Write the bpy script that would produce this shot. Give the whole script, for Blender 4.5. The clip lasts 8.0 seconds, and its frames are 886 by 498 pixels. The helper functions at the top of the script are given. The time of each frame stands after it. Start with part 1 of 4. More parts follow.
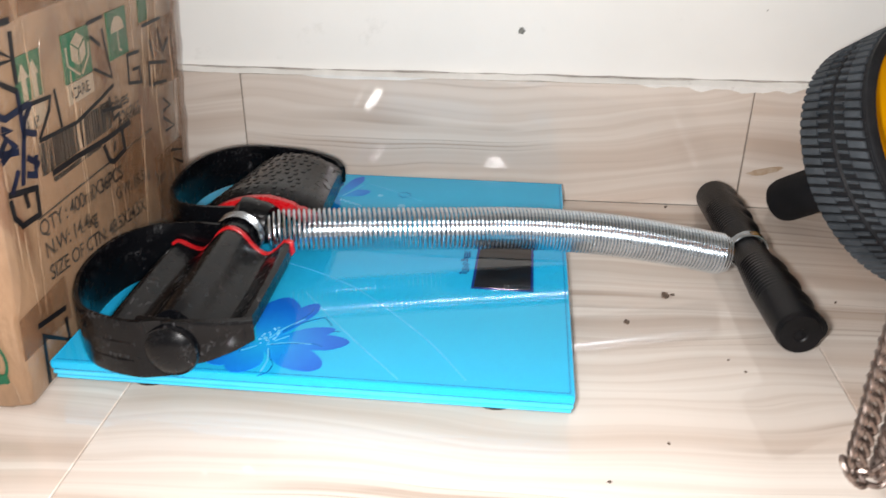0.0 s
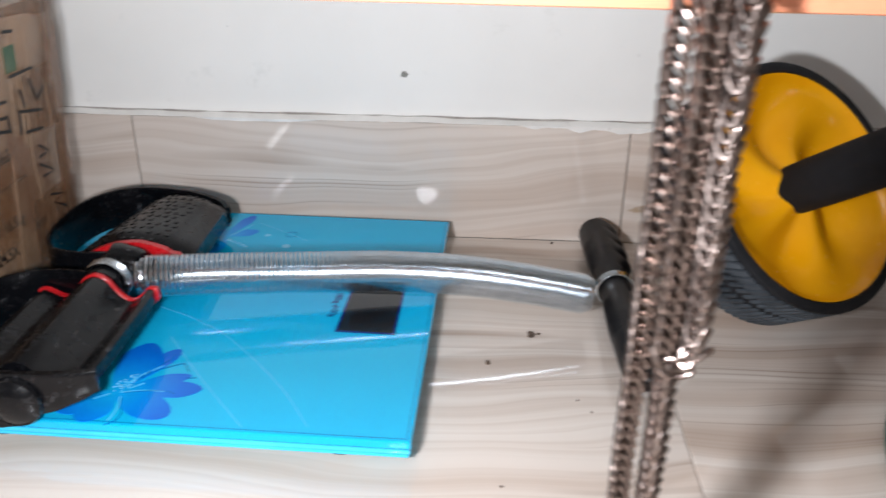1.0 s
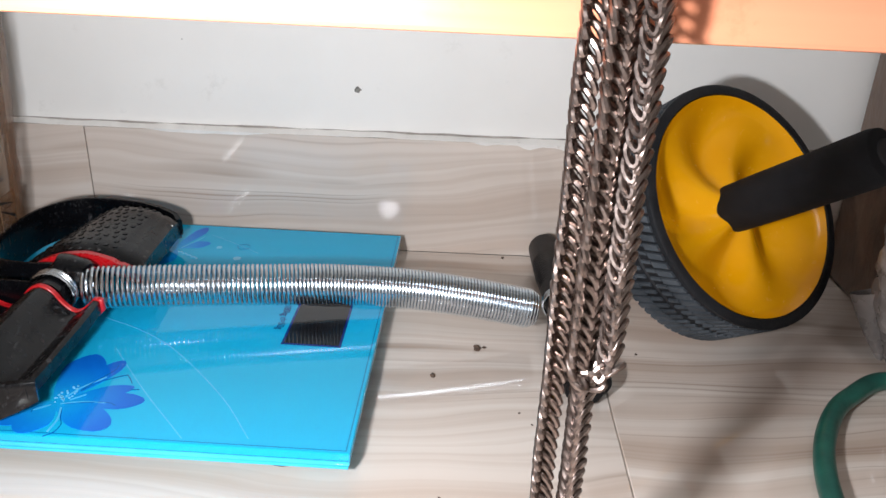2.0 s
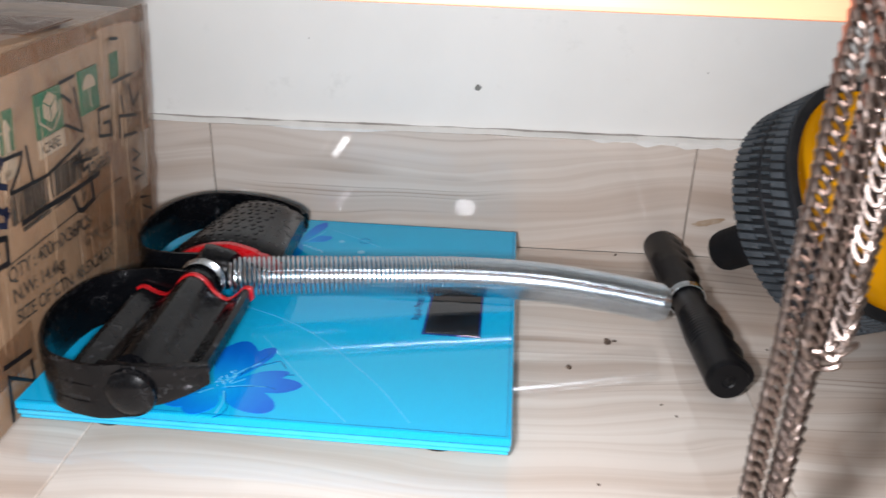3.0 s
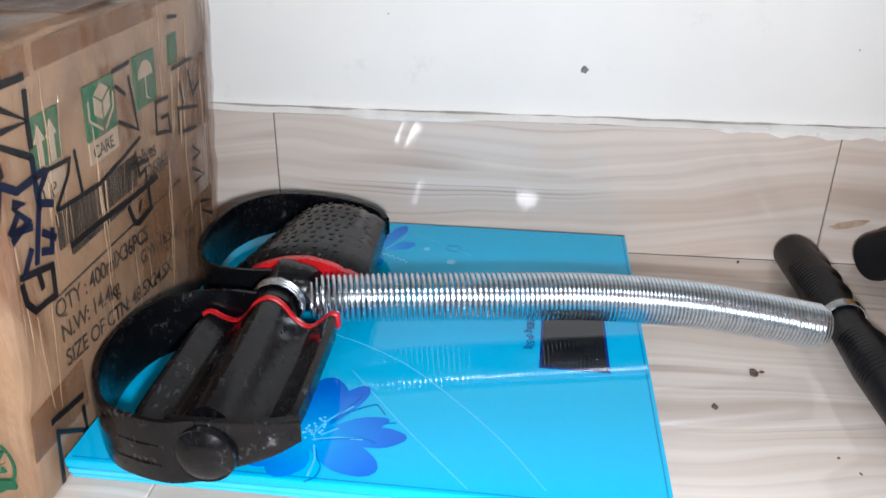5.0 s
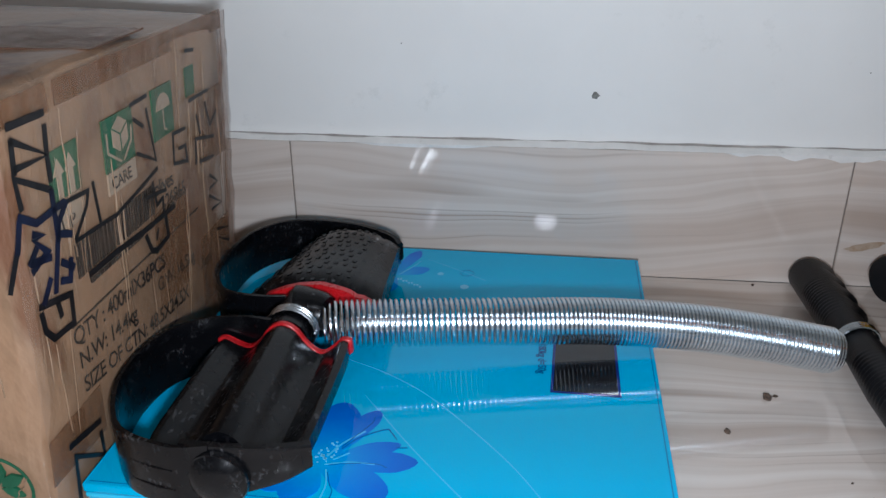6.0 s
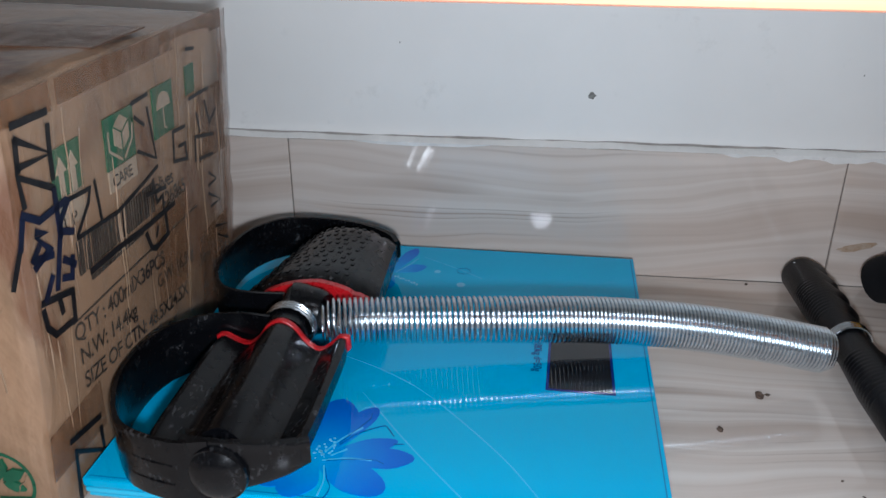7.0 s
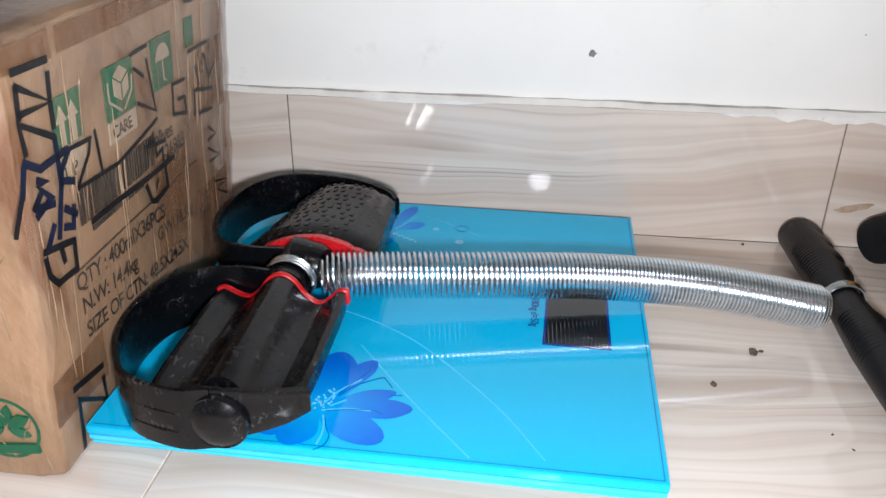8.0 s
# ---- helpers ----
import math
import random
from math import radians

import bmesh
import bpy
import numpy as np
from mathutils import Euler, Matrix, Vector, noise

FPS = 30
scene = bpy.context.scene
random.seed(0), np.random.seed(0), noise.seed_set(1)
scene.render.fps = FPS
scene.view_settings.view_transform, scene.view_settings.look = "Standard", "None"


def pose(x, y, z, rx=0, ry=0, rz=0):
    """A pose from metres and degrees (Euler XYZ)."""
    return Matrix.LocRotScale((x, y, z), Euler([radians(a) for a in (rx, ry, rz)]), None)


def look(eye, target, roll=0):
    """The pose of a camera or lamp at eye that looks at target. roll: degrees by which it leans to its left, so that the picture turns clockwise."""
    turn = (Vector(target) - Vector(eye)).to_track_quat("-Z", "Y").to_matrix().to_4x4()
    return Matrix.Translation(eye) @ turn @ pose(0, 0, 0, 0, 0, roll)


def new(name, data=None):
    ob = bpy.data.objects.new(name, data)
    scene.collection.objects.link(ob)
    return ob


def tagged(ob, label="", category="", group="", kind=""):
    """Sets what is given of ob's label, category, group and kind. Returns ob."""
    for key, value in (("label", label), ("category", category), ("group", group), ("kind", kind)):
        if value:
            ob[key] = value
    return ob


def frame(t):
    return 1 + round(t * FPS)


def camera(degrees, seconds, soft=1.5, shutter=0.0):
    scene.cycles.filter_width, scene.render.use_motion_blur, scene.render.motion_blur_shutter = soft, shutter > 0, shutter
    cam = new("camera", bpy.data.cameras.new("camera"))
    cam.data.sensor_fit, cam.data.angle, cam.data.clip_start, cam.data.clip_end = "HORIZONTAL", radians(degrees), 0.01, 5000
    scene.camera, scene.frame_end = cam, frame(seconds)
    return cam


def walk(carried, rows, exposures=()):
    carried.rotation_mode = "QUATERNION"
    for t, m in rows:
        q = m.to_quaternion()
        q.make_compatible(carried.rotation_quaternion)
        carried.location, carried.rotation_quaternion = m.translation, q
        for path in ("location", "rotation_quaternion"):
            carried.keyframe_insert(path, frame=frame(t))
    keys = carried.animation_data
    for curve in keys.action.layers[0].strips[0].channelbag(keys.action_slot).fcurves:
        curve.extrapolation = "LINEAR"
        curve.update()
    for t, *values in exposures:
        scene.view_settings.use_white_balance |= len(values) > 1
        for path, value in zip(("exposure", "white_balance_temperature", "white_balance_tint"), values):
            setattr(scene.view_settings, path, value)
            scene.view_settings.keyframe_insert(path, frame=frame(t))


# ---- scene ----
cam = camera(56.6, 8.0, shutter=0.5)
PATH = [
    (0, (0.213, -0.629, 0.271), (0.071, 1.148, -0.635), 0.4),
    (0.5, (0.24, -0.624, 0.283), (0.108, 1.164, -0.603), 0.5),
    (1, (0.285, -0.628, 0.295), (0.194, 1.167, -0.581), 0.7),
    (1.2, (0.301, -0.628, 0.297), (0.232, 1.168, -0.581), 0.9),
    (2.3, (0.3, -0.639, 0.3), (0.284, 1.178, -0.536), 2.4),
    (2.5, (0.283, -0.643, 0.299), (0.253, 1.175, -0.535), 2.2),
    (3, (0.234, -0.649, 0.293), (0.13, 1.166, -0.541), 1.6),
    (3.5, (0.217, -0.646, 0.29), (0.07, 1.164, -0.547), 1.2),
    (4, (0.215, -0.634, 0.274), (0.07, 1.165, -0.586), 1.3),
    (4.5, (0.183, -0.58, 0.261), (0.039, 1.197, -0.643), 1.1),
    (5, (0.177, -0.565, 0.275), (0.012, 1.222, -0.609), 0.6),
    (6.3, (0.185, -0.569, 0.283), (-0.043, 1.235, -0.55), -0.6),
    (6.5, (0.183, -0.567, 0.287), (-0.021, 1.232, -0.561), -0.1),
    (7, (0.183, -0.572, 0.283), (-0.027, 1.228, -0.563), 0.0),
    (7.5, (0.181, -0.579, 0.277), (-0.019, 1.191, -0.633), 0.6),
    (8, (0.183, -0.577, 0.279), (-0.017, 1.187, -0.642), 0.5),
]
EXPOSURES = [(0.0, 0.06, 6950, 15), (1.0, -0.14, 6450, 15), (2.5, -0.12, 6600, 15), (3.5, -0.21, 6450, 15), (4.5, 0.15, 6700, 15), (5.0, 0.05, 6300, 14), (6.3, -0.70, 5880, 12), (7.0, -0.69, 5880, 12), (7.5, 0.02, 6400, 14), (8.0, 0.06, 6400, 14)]
walk(cam, [(t, look(eye, target, roll)) for t, eye, target, roll in PATH], EXPOSURES)

# ---- light: the phone's own light beside the lens, and a dim added fill under the ceiling ----
world = bpy.data.worlds.new("world")
scene.world = world
world.use_nodes = True
world.node_tree.nodes["Background"].inputs[0].default_value = (0.9, 0.95, 1.0, 1)
world.node_tree.nodes["Background"].inputs[1].default_value = 0.02

flash = bpy.data.lights.new("phone_light", "POINT")
flash.energy, flash.shadow_soft_size, flash.color = 10.2, 0.016, (0.93, 0.975, 1.0)
new("phone_light", flash).matrix_world = pose(0.197, -0.582, 0.240)

# unseen fill disk, added as soft ambient light to lift the flash's shadows
room = bpy.data.lights.new("ceiling_fill_light", "AREA")
room.shape, room.size, room.energy, room.color = "DISK", 0.6, 8.0, (0.95, 0.98, 1.0)
new("ceiling_fill_light", room).matrix_world = pose(0.3, -1.6, 2.45)


# ---- materials ----
def nodes_of(name):
    m = bpy.data.materials.new(name)
    m.use_nodes = True
    return m, m.node_tree.nodes, m.node_tree.links, m.node_tree.nodes["Principled BSDF"]


def rgb(c):
    return (c[0], c[1], c[2], 1)


def ramp(nodes, links, fac, stops):
    r = nodes.new("ShaderNodeValToRGB")
    while len(r.color_ramp.elements) < len(stops):
        r.color_ramp.elements.new(0.5)
    for e, (p, c) in zip(r.color_ramp.elements, stops):
        e.position, e.color = p, rgb(c)
    links.new(fac, r.inputs[0])
    return r.outputs[0]


def noise_of(nodes, links, scale, detail=4, rough=0.55, stretch=(1, 1, 1), distortion=0.0, coords="Object", shift=None):
    tc = nodes.new("ShaderNodeTexCoord")
    mp = nodes.new("ShaderNodeMapping")
    mp.inputs["Scale"].default_value = stretch
    links.new(tc.outputs[coords], mp.inputs[0])
    if shift is not None:
        links.new(shift, mp.inputs["Location"])
    n = nodes.new("ShaderNodeTexNoise")
    n.inputs["Scale"].default_value, n.inputs["Detail"].default_value = scale, detail
    n.inputs["Roughness"].default_value, n.inputs["Distortion"].default_value = rough, distortion
    links.new(mp.outputs[0], n.inputs["Vector"])
    return n.outputs["Fac"]


def mix(nodes, links, fac, a, b, kind="MIX"):
    m = nodes.new("ShaderNodeMix")
    m.data_type, m.blend_type = "RGBA", kind
    for v, s in ((fac, m.inputs[0]), (a, m.inputs[6]), (b, m.inputs[7])):
        if isinstance(v, bpy.types.NodeSocket):
            links.new(v, s)
        else:
            s.default_value = v if isinstance(v, float) else rgb(v)
    return m.outputs[2]


def bumped(nodes, links, bsdf, height, strength, distance=0.001):
    b = nodes.new("ShaderNodeBump")
    b.inputs["Strength"].default_value, b.inputs["Distance"].default_value = strength, distance
    links.new(height, b.inputs["Height"])
    links.new(b.outputs[0], bsdf.inputs["Normal"])


def material(name, dark, light, rough=0.5, metal=0.0, scale=40.0, bump=0.1, fine=400.0, coat=0.0, wear=None, stretch=(1, 1, 1), spread=0.06, spec=0.5, scuff=None):
    """A surface that varies between two tones at two scales, with a fine relief; wear: the tone of worn areas; scuff: the tone of small scattered scuffs."""
    m, nodes, links, b = nodes_of(name)
    big = noise_of(nodes, links, scale, stretch=stretch)
    small = noise_of(nodes, links, fine, detail=3, stretch=stretch)
    col = ramp(nodes, links, big, [(0.3, dark), (0.7, light)])
    if wear:
        w = noise_of(nodes, links, scale * 2.2, detail=8, rough=0.75)
        col = mix(nodes, links, ramp(nodes, links, w, [(0.60, (0, 0, 0)), (0.74, (0.7, 0.7, 0.7))]), col, wear)
    if scuff:
        where = ramp(nodes, links, noise_of(nodes, links, 55.0, detail=2), [(0.50, (0, 0, 0)), (0.66, (1, 1, 1))])
        marks = ramp(nodes, links, noise_of(nodes, links, 330.0, detail=6, rough=0.7, stretch=(1.6, 0.5, 1)), [(0.56, (0, 0, 0)), (0.66, (0.8,) * 3)])
        col = mix(nodes, links, mix(nodes, links, 1.0, where, marks, "MULTIPLY"), col, scuff)
    links.new(col, b.inputs["Base Color"])
    r = ramp(nodes, links, small, [(0.3, (max(rough - spread, 0.02),) * 3), (0.7, (rough + spread,) * 3)])
    links.new(r, b.inputs["Roughness"])
    b.inputs["Metallic"].default_value, b.inputs["Coat Weight"].default_value = metal, coat
    b.inputs["Coat Roughness"].default_value = 0.06
    b.inputs["Specular IOR Level"].default_value = spec
    if bump:
        bumped(nodes, links, b, small, bump)
    return m


def tile_material(name, tint, across):
    """Glazed porcelain with a printed grain of pale bands and thin brown veins along x; each tile is cut from another place."""
    m, nodes, links, b = nodes_of(name)
    info = nodes.new("ShaderNodeObjectInfo")
    mul = nodes.new("ShaderNodeVectorMath")
    mul.operation = "SCALE"
    comb = nodes.new("ShaderNodeCombineXYZ")
    for s in comb.inputs:
        links.new(info.outputs["Random"], s)
    links.new(comb.outputs[0], mul.inputs[0])
    mul.inputs["Scale"].default_value = 37.0
    off = mul.outputs[0]
    def calc(kind, a, b, c=None):
        n = nodes.new("ShaderNodeMath")
        n.operation = kind
        for v, slot in zip((a, b, c), n.inputs):
            if isinstance(v, bpy.types.NodeSocket):
                links.new(v, slot)
            elif v is not None:
                slot.default_value = v
        return n.outputs[0]

    tc, split = nodes.new("ShaderNodeTexCoord"), nodes.new("ShaderNodeSeparateXYZ")
    links.new(tc.outputs["Object"], split.inputs[0])
    # the grain runs along x and swells and dips together
    swell = noise_of(nodes, links, 3.2, 2, 0.5, (1.0, 2.2, 2.2), shift=off)
    ripple = noise_of(nodes, links, 16.0, 2, 0.5, (0.6, 1.5, 1.5), shift=off)
    flow = calc("ADD", split.outputs[across], calc("ADD", calc("MULTIPLY", swell, 0.085), calc("MULTIPLY", ripple, 0.006)))
    flow = calc("ADD", flow, info.outputs["Random"])

    def rings(scale, detail, rough):
        n = nodes.new("ShaderNodeTexNoise")
        n.noise_dimensions = "1D"
        n.inputs["Scale"].default_value, n.inputs["Detail"].default_value, n.inputs["Roughness"].default_value = scale, detail, rough
        links.new(flow, n.inputs["W"])
        return n.outputs["Fac"]

    bands, fine = rings(26.0, 3, 0.5), rings(150.0, 3, 0.6)
    col = ramp(nodes, links, bands, [(0.28, (0.58, 0.495, 0.435)), (0.42, (0.68, 0.615, 0.565)), (0.56, (0.77, 0.73, 0.69)), (0.75, (0.67, 0.595, 0.54))])
    col = mix(nodes, links, ramp(nodes, links, fine, [(0.34, (0.26,) * 3), (0.55, (0, 0, 0))]), col, (0.52, 0.43, 0.37))
    for scale, patch in ((34.0, 5.0), (58.0, 8.0)):
        off_centre = calc("ABSOLUTE", calc("SUBTRACT", rings(scale, 1, 0.4), 0.5), None)
        line = ramp(nodes, links, off_centre, [(0.0, (0.70,) * 3), (0.008, (0.50,) * 3), (0.018, (0.12,) * 3), (0.06, (0, 0, 0))])
        keep = ramp(nodes, links, noise_of(nodes, links, patch, 2, 0.5, (0.55, 2.2, 2.2), shift=off), [(0.50, (0, 0, 0)), (0.66, (1, 1, 1))])
        col = mix(nodes, links, mix(nodes, links, 1.0, line, keep, "MULTIPLY"), col, (0.36, 0.275, 0.22))
    col = mix(nodes, links, 1.0, col, tint, "MULTIPLY")
    links.new(col, b.inputs["Base Color"])
    smear = noise_of(nodes, links, 25.0, 6, 0.7)
    links.new(ramp(nodes, links, smear, [(0.35, (0.018,) * 3), (0.7, (0.050,) * 3)]), b.inputs["Roughness"])
    b.inputs["IOR"].default_value = 1.6
    b.inputs["Coat Weight"].default_value, b.inputs["Coat Roughness"].default_value, b.inputs["Coat IOR"].default_value = 0.35, 0.04, 1.5
    bumped(nodes, links, b, noise_of(nodes, links, 60.0, 2), 0.012)
    return m


def carton_material(name, dark, light):
    """Corrugated board under many layers of clear parcel tape: brown patches, upright streaks, a glossy wrinkled skin."""
    m, nodes, links, b = nodes_of(name)
    patch = noise_of(nodes, links, 11.0, 4, 0.6, (1, 1.3, 0.7), 0.3)
    streak = noise_of(nodes, links, 34.0, 5, 0.6, (1, 1, 0.30), 0.6)
    fibre = noise_of(nodes, links, 500.0, 3, 0.6, (1, 1, 0.4))
    col = ramp(nodes, links, patch, [(0.40, dark), (0.47, tuple(0.8 * v for v in light)), (0.53, light), (0.62, tuple(1.12 * v for v in light)), (0.68, tuple(0.72 * v for v in light))])
    col = mix(nodes, links, ramp(nodes, links, streak, [(0.52, (0, 0, 0)), (0.75, (0.16,) * 3)]), col, (0.46, 0.33, 0.23))
    col = mix(nodes, links, ramp(nodes, links, fibre, [(0.3, (0.18,) * 3), (0.6, (0, 0, 0))]), col, dark)
    links.new(col, b.inputs["Base Color"])
    b.inputs["Roughness"].default_value = 0.55
    b.inputs["Coat Weight"].default_value, b.inputs["Coat Roughness"].default_value = 0.55, 0.12
    crease = noise_of(nodes, links, 22.0, 5, 0.6, (1, 1, 0.55), 0.5)
    bumped(nodes, links, b, crease, 0.8, 0.006)
    return m


def clear_film(name, tint, amount):
    """Clear tape or polythene: mostly see-through, with a wrinkled gloss."""
    m, nodes, links, b = nodes_of(name)
    b.inputs["Base Color"].default_value, b.inputs["Roughness"].default_value = rgb(tint), 0.12
    crease = noise_of(nodes, links, 60.0, 6, 0.65, (1, 1, 0.3), 1.0)
    links.new(ramp(nodes, links, crease, [(0.35, (amount * 0.5,) * 3), (0.75, (amount * 1.6,) * 3)]), b.inputs["Alpha"])
    bumped(nodes, links, b, crease, 0.9, 0.004)
    return m


WALL = material("wall_paint", (0.79, 0.79, 0.765), (0.84, 0.84, 0.815), 0.55, scale=9.0, bump=0.12, fine=120.0, wear=(0.66, 0.66, 0.63))
MORTAR = material("mortar", (0.78, 0.77, 0.74), (0.87, 0.86, 0.83), 0.85, scale=60.0, bump=0.6, fine=300.0, wear=(0.42, 0.39, 0.36))
TILE = tile_material("glazed_tile", (0.98, 0.94, 0.905), "Y")
SKIRT = tile_material("skirting_tile", (0.93, 0.88, 0.84), "Z")
GROUT = material("grout", (0.34, 0.31, 0.28), (0.45, 0.42, 0.38), 0.9, scale=80.0, bump=0.4)
DARK_GROUT = material("dark_grout", (0.16, 0.135, 0.115), (0.26, 0.225, 0.195), 0.9, scale=80.0, bump=0.3)
PINE = material("varnished_pine", (0.52, 0.185, 0.100), (0.70, 0.27, 0.150), 0.35, scale=5.0, bump=0.1, fine=40.0, coat=0.3, wear=(0.42, 0.12, 0.05), stretch=(0.35, 6, 6))
CARTON = carton_material("taped_cardboard", (0.135, 0.052, 0.019), (0.300, 0.178, 0.100))
BROWN = carton_material("brown_cardboard", (0.075, 0.035, 0.018), (0.15, 0.078, 0.045))
TAPE = clear_film("clear_tape", (0.46, 0.32, 0.22), 0.15)
BROWN_TAPE = clear_film("brown_parcel_tape", (0.20, 0.080, 0.028), 0.55)
FOLD = material("tape_fold", (0.22, 0.135, 0.075), (0.36, 0.25, 0.165), 0.12, scale=80.0, bump=0.4, fine=300.0, coat=0.6)
INK = material("black_print", (0.005, 0.005, 0.006), (0.014, 0.013, 0.014), 0.4, scale=90.0, wear=(0.085, 0.055, 0.035), spec=0.25)
NAVY = material("navy_print", (0.005, 0.006, 0.014), (0.008, 0.013, 0.040), 0.4, scale=60.0, wear=(0.11, 0.075, 0.05), spec=0.25)
GREEN = material("green_print", (0.006, 0.075, 0.036), (0.012, 0.120, 0.060), 0.4, scale=70.0, coat=0.1, wear=(0.16, 0.14, 0.08), spec=0.3)
PAPER = material("pale_print", (0.33, 0.25, 0.17), (0.42, 0.33, 0.24), 0.5, scale=60.0, coat=0.3)
GLASS = material("cyan_back_painted_glass", (0.0, 0.42, 0.74), (0.0, 0.47, 0.80), 0.024, scale=6.0, bump=0.0, coat=0.0, spread=0.006, spec=0.33)
GLASS_EDGE = material("cyan_glass_edge", (0.02, 0.50, 0.80), (0.06, 0.62, 0.90), 0.024, scale=20.0, bump=0.0, coat=0.0, spread=0.006)
EDGE_LINE = material("mid_blue_edge_line", (0.0, 0.16, 0.42), (0.0, 0.22, 0.50), 0.024, scale=40.0, bump=0.0, spread=0.006, spec=0.33)


def petal_print(name, middle):
    """Blue print that deepens away from the flower's middle."""
    m, nodes, links, b = nodes_of(name)
    tc, dist = nodes.new("ShaderNodeTexCoord"), nodes.new("ShaderNodeVectorMath")
    dist.operation = "DISTANCE"
    links.new(tc.outputs["Object"], dist.inputs[0])
    dist.inputs[1].default_value = middle
    scale = nodes.new("ShaderNodeMath")
    scale.operation = "MULTIPLY_ADD"
    scale.inputs[1].default_value = 18.0
    links.new(dist.outputs["Value"], scale.inputs[0])
    grain = nodes.new("ShaderNodeMath")
    grain.operation = "MULTIPLY"
    grain.inputs[1].default_value = 0.12
    links.new(noise_of(nodes, links, 120.0), grain.inputs[0])
    links.new(grain.outputs[0], scale.inputs[2])
    links.new(ramp(nodes, links, scale.outputs[0], [(0.12, (0.0, 0.38, 0.82)), (0.42, (0.0, 0.25, 0.78)), (0.70, (0.0, 0.16, 0.70)), (0.95, (0.0, 0.12, 0.62))]), b.inputs["Base Color"])
    b.inputs["Roughness"].default_value, b.inputs["Specular IOR Level"].default_value = 0.024, 0.33
    return m


PETAL = petal_print("blue_petal_print", (-0.0318, -0.1104, 0.0212))
PETAL_BACK = petal_print("blue_petal_print_small", (-0.0348, 0.0937, 0.0212))
PETAL_LINE = material("navy_petal_line", (0.0, 0.08, 0.34), (0.0, 0.12, 0.42), 0.024, scale=60.0, bump=0.0, coat=0.0, spread=0.006, spec=0.33)
PALE_BLUE = material("pale_blue_print", (0.10, 0.55, 0.85), (0.22, 0.66, 0.92), 0.024, scale=60.0, bump=0.0, coat=0.0, spread=0.006, spec=0.33)
FAINT = material("faint_cyan_print", (0.05, 0.50, 0.84), (0.10, 0.56, 0.88), 0.024, scale=60.0, bump=0.0, spread=0.006, spec=0.33)
DISPLAY = material("smoked_display", (0.006, 0.007, 0.009), (0.02, 0.02, 0.022), 0.024, scale=40.0, bump=0.0, coat=0.0, spread=0.006)
DARK_BLUE = material("dark_blue_frame", (0.004, 0.02, 0.16), (0.006, 0.03, 0.22), 0.024, scale=40.0, bump=0.0, coat=0.0, spread=0.006)
RUBBER = material("black_plastic", (0.0014, 0.0016, 0.0024), (0.0036, 0.0038, 0.0048), 0.24, scale=35.0, bump=0.012, fine=220.0, wear=(0.014, 0.014, 0.016), spec=0.30, scuff=(0.085, 0.085, 0.090))
GRIP = material("black_grip_rubber", (0.0025, 0.0026, 0.0032), (0.005, 0.005, 0.0065), 0.40, scale=60.0, bump=0.2, fine=900.0, wear=(0.014, 0.014, 0.016), spec=0.22)
FOAM = material("black_foam", (0.004, 0.0045, 0.006), (0.009, 0.0095, 0.012), 0.85, scale=80.0, bump=0.7, fine=1400.0, spec=0.25)
TYRE = material("grey_black_tyre_rubber", (0.030, 0.036, 0.043), (0.075, 0.087, 0.100), 0.7, scale=45.0, bump=0.4, fine=600.0, wear=(0.10, 0.11, 0.12), spec=0.3)
TYRE_DARK = material("black_tyre_side", (0.006, 0.0065, 0.008), (0.014, 0.015, 0.018), 0.6, scale=60.0, bump=0.3, spec=0.3)
RED = material("red_plastic", (0.42, 0.006, 0.010), (0.58, 0.012, 0.016), 0.3, scale=60.0, bump=0.1, coat=0.2)
YELLOW = material("yellow_plastic", (0.78, 0.34, 0.001), (0.88, 0.41, 0.002), 0.22, scale=20.0, bump=0.04, fine=160.0, coat=0.1, spec=0.4)
STEEL = material("zinc_spring_steel", (0.60, 0.66, 0.71), (0.72, 0.78, 0.83), 0.21, 1.0, scale=160.0, bump=0.0, spread=0.04)
CHAIN = material("bronze_grey_chain_metal", (0.15, 0.115, 0.10), (0.32, 0.26, 0.235), 0.34, 1.0, scale=150.0, bump=0.08, spread=0.1)
HOSE = material("dark_green_hose", (0.006, 0.07, 0.055), (0.012, 0.12, 0.09), 0.35, scale=60.0, bump=0.1)
CRUMB = material("brown_crumb", (0.06, 0.04, 0.03), (0.16, 0.11, 0.08), 0.9, scale=300.0, bump=0.5)
LEAD = material("grey_hole", (0.10, 0.10, 0.09), (0.28, 0.28, 0.26), 0.8, scale=300.0, bump=0.5)
CRACK = material("dark_crack", (0.24, 0.22, 0.20), (0.44, 0.41, 0.38), 0.9, scale=60.0, bump=0.0)
STAIN = material("rust_stain", (0.40, 0.27, 0.17), (0.54, 0.44, 0.35), 0.3, scale=150.0, bump=0.0)
PLAIN = material("room_plaster", (0.62, 0.60, 0.56), (0.70, 0.68, 0.64), 0.7, scale=5.0, bump=0.1)


# ---- builders ----
def mesh(name, verts, faces, mat, smooth=False):
    me = bpy.data.meshes.new(name)
    me.from_pydata([tuple(v) for v in verts], [], faces)
    me.materials.append(mat)
    bm = bmesh.new()
    bm.from_mesh(me)
    bmesh.ops.recalc_face_normals(bm, faces=bm.faces)
    bm.to_mesh(me)
    bm.free()
    if smooth:
        me.polygons.foreach_set("use_smooth", [True] * len(me.polygons))
        me.set_sharp_from_angle(angle=radians(38))
    me.update()
    return me


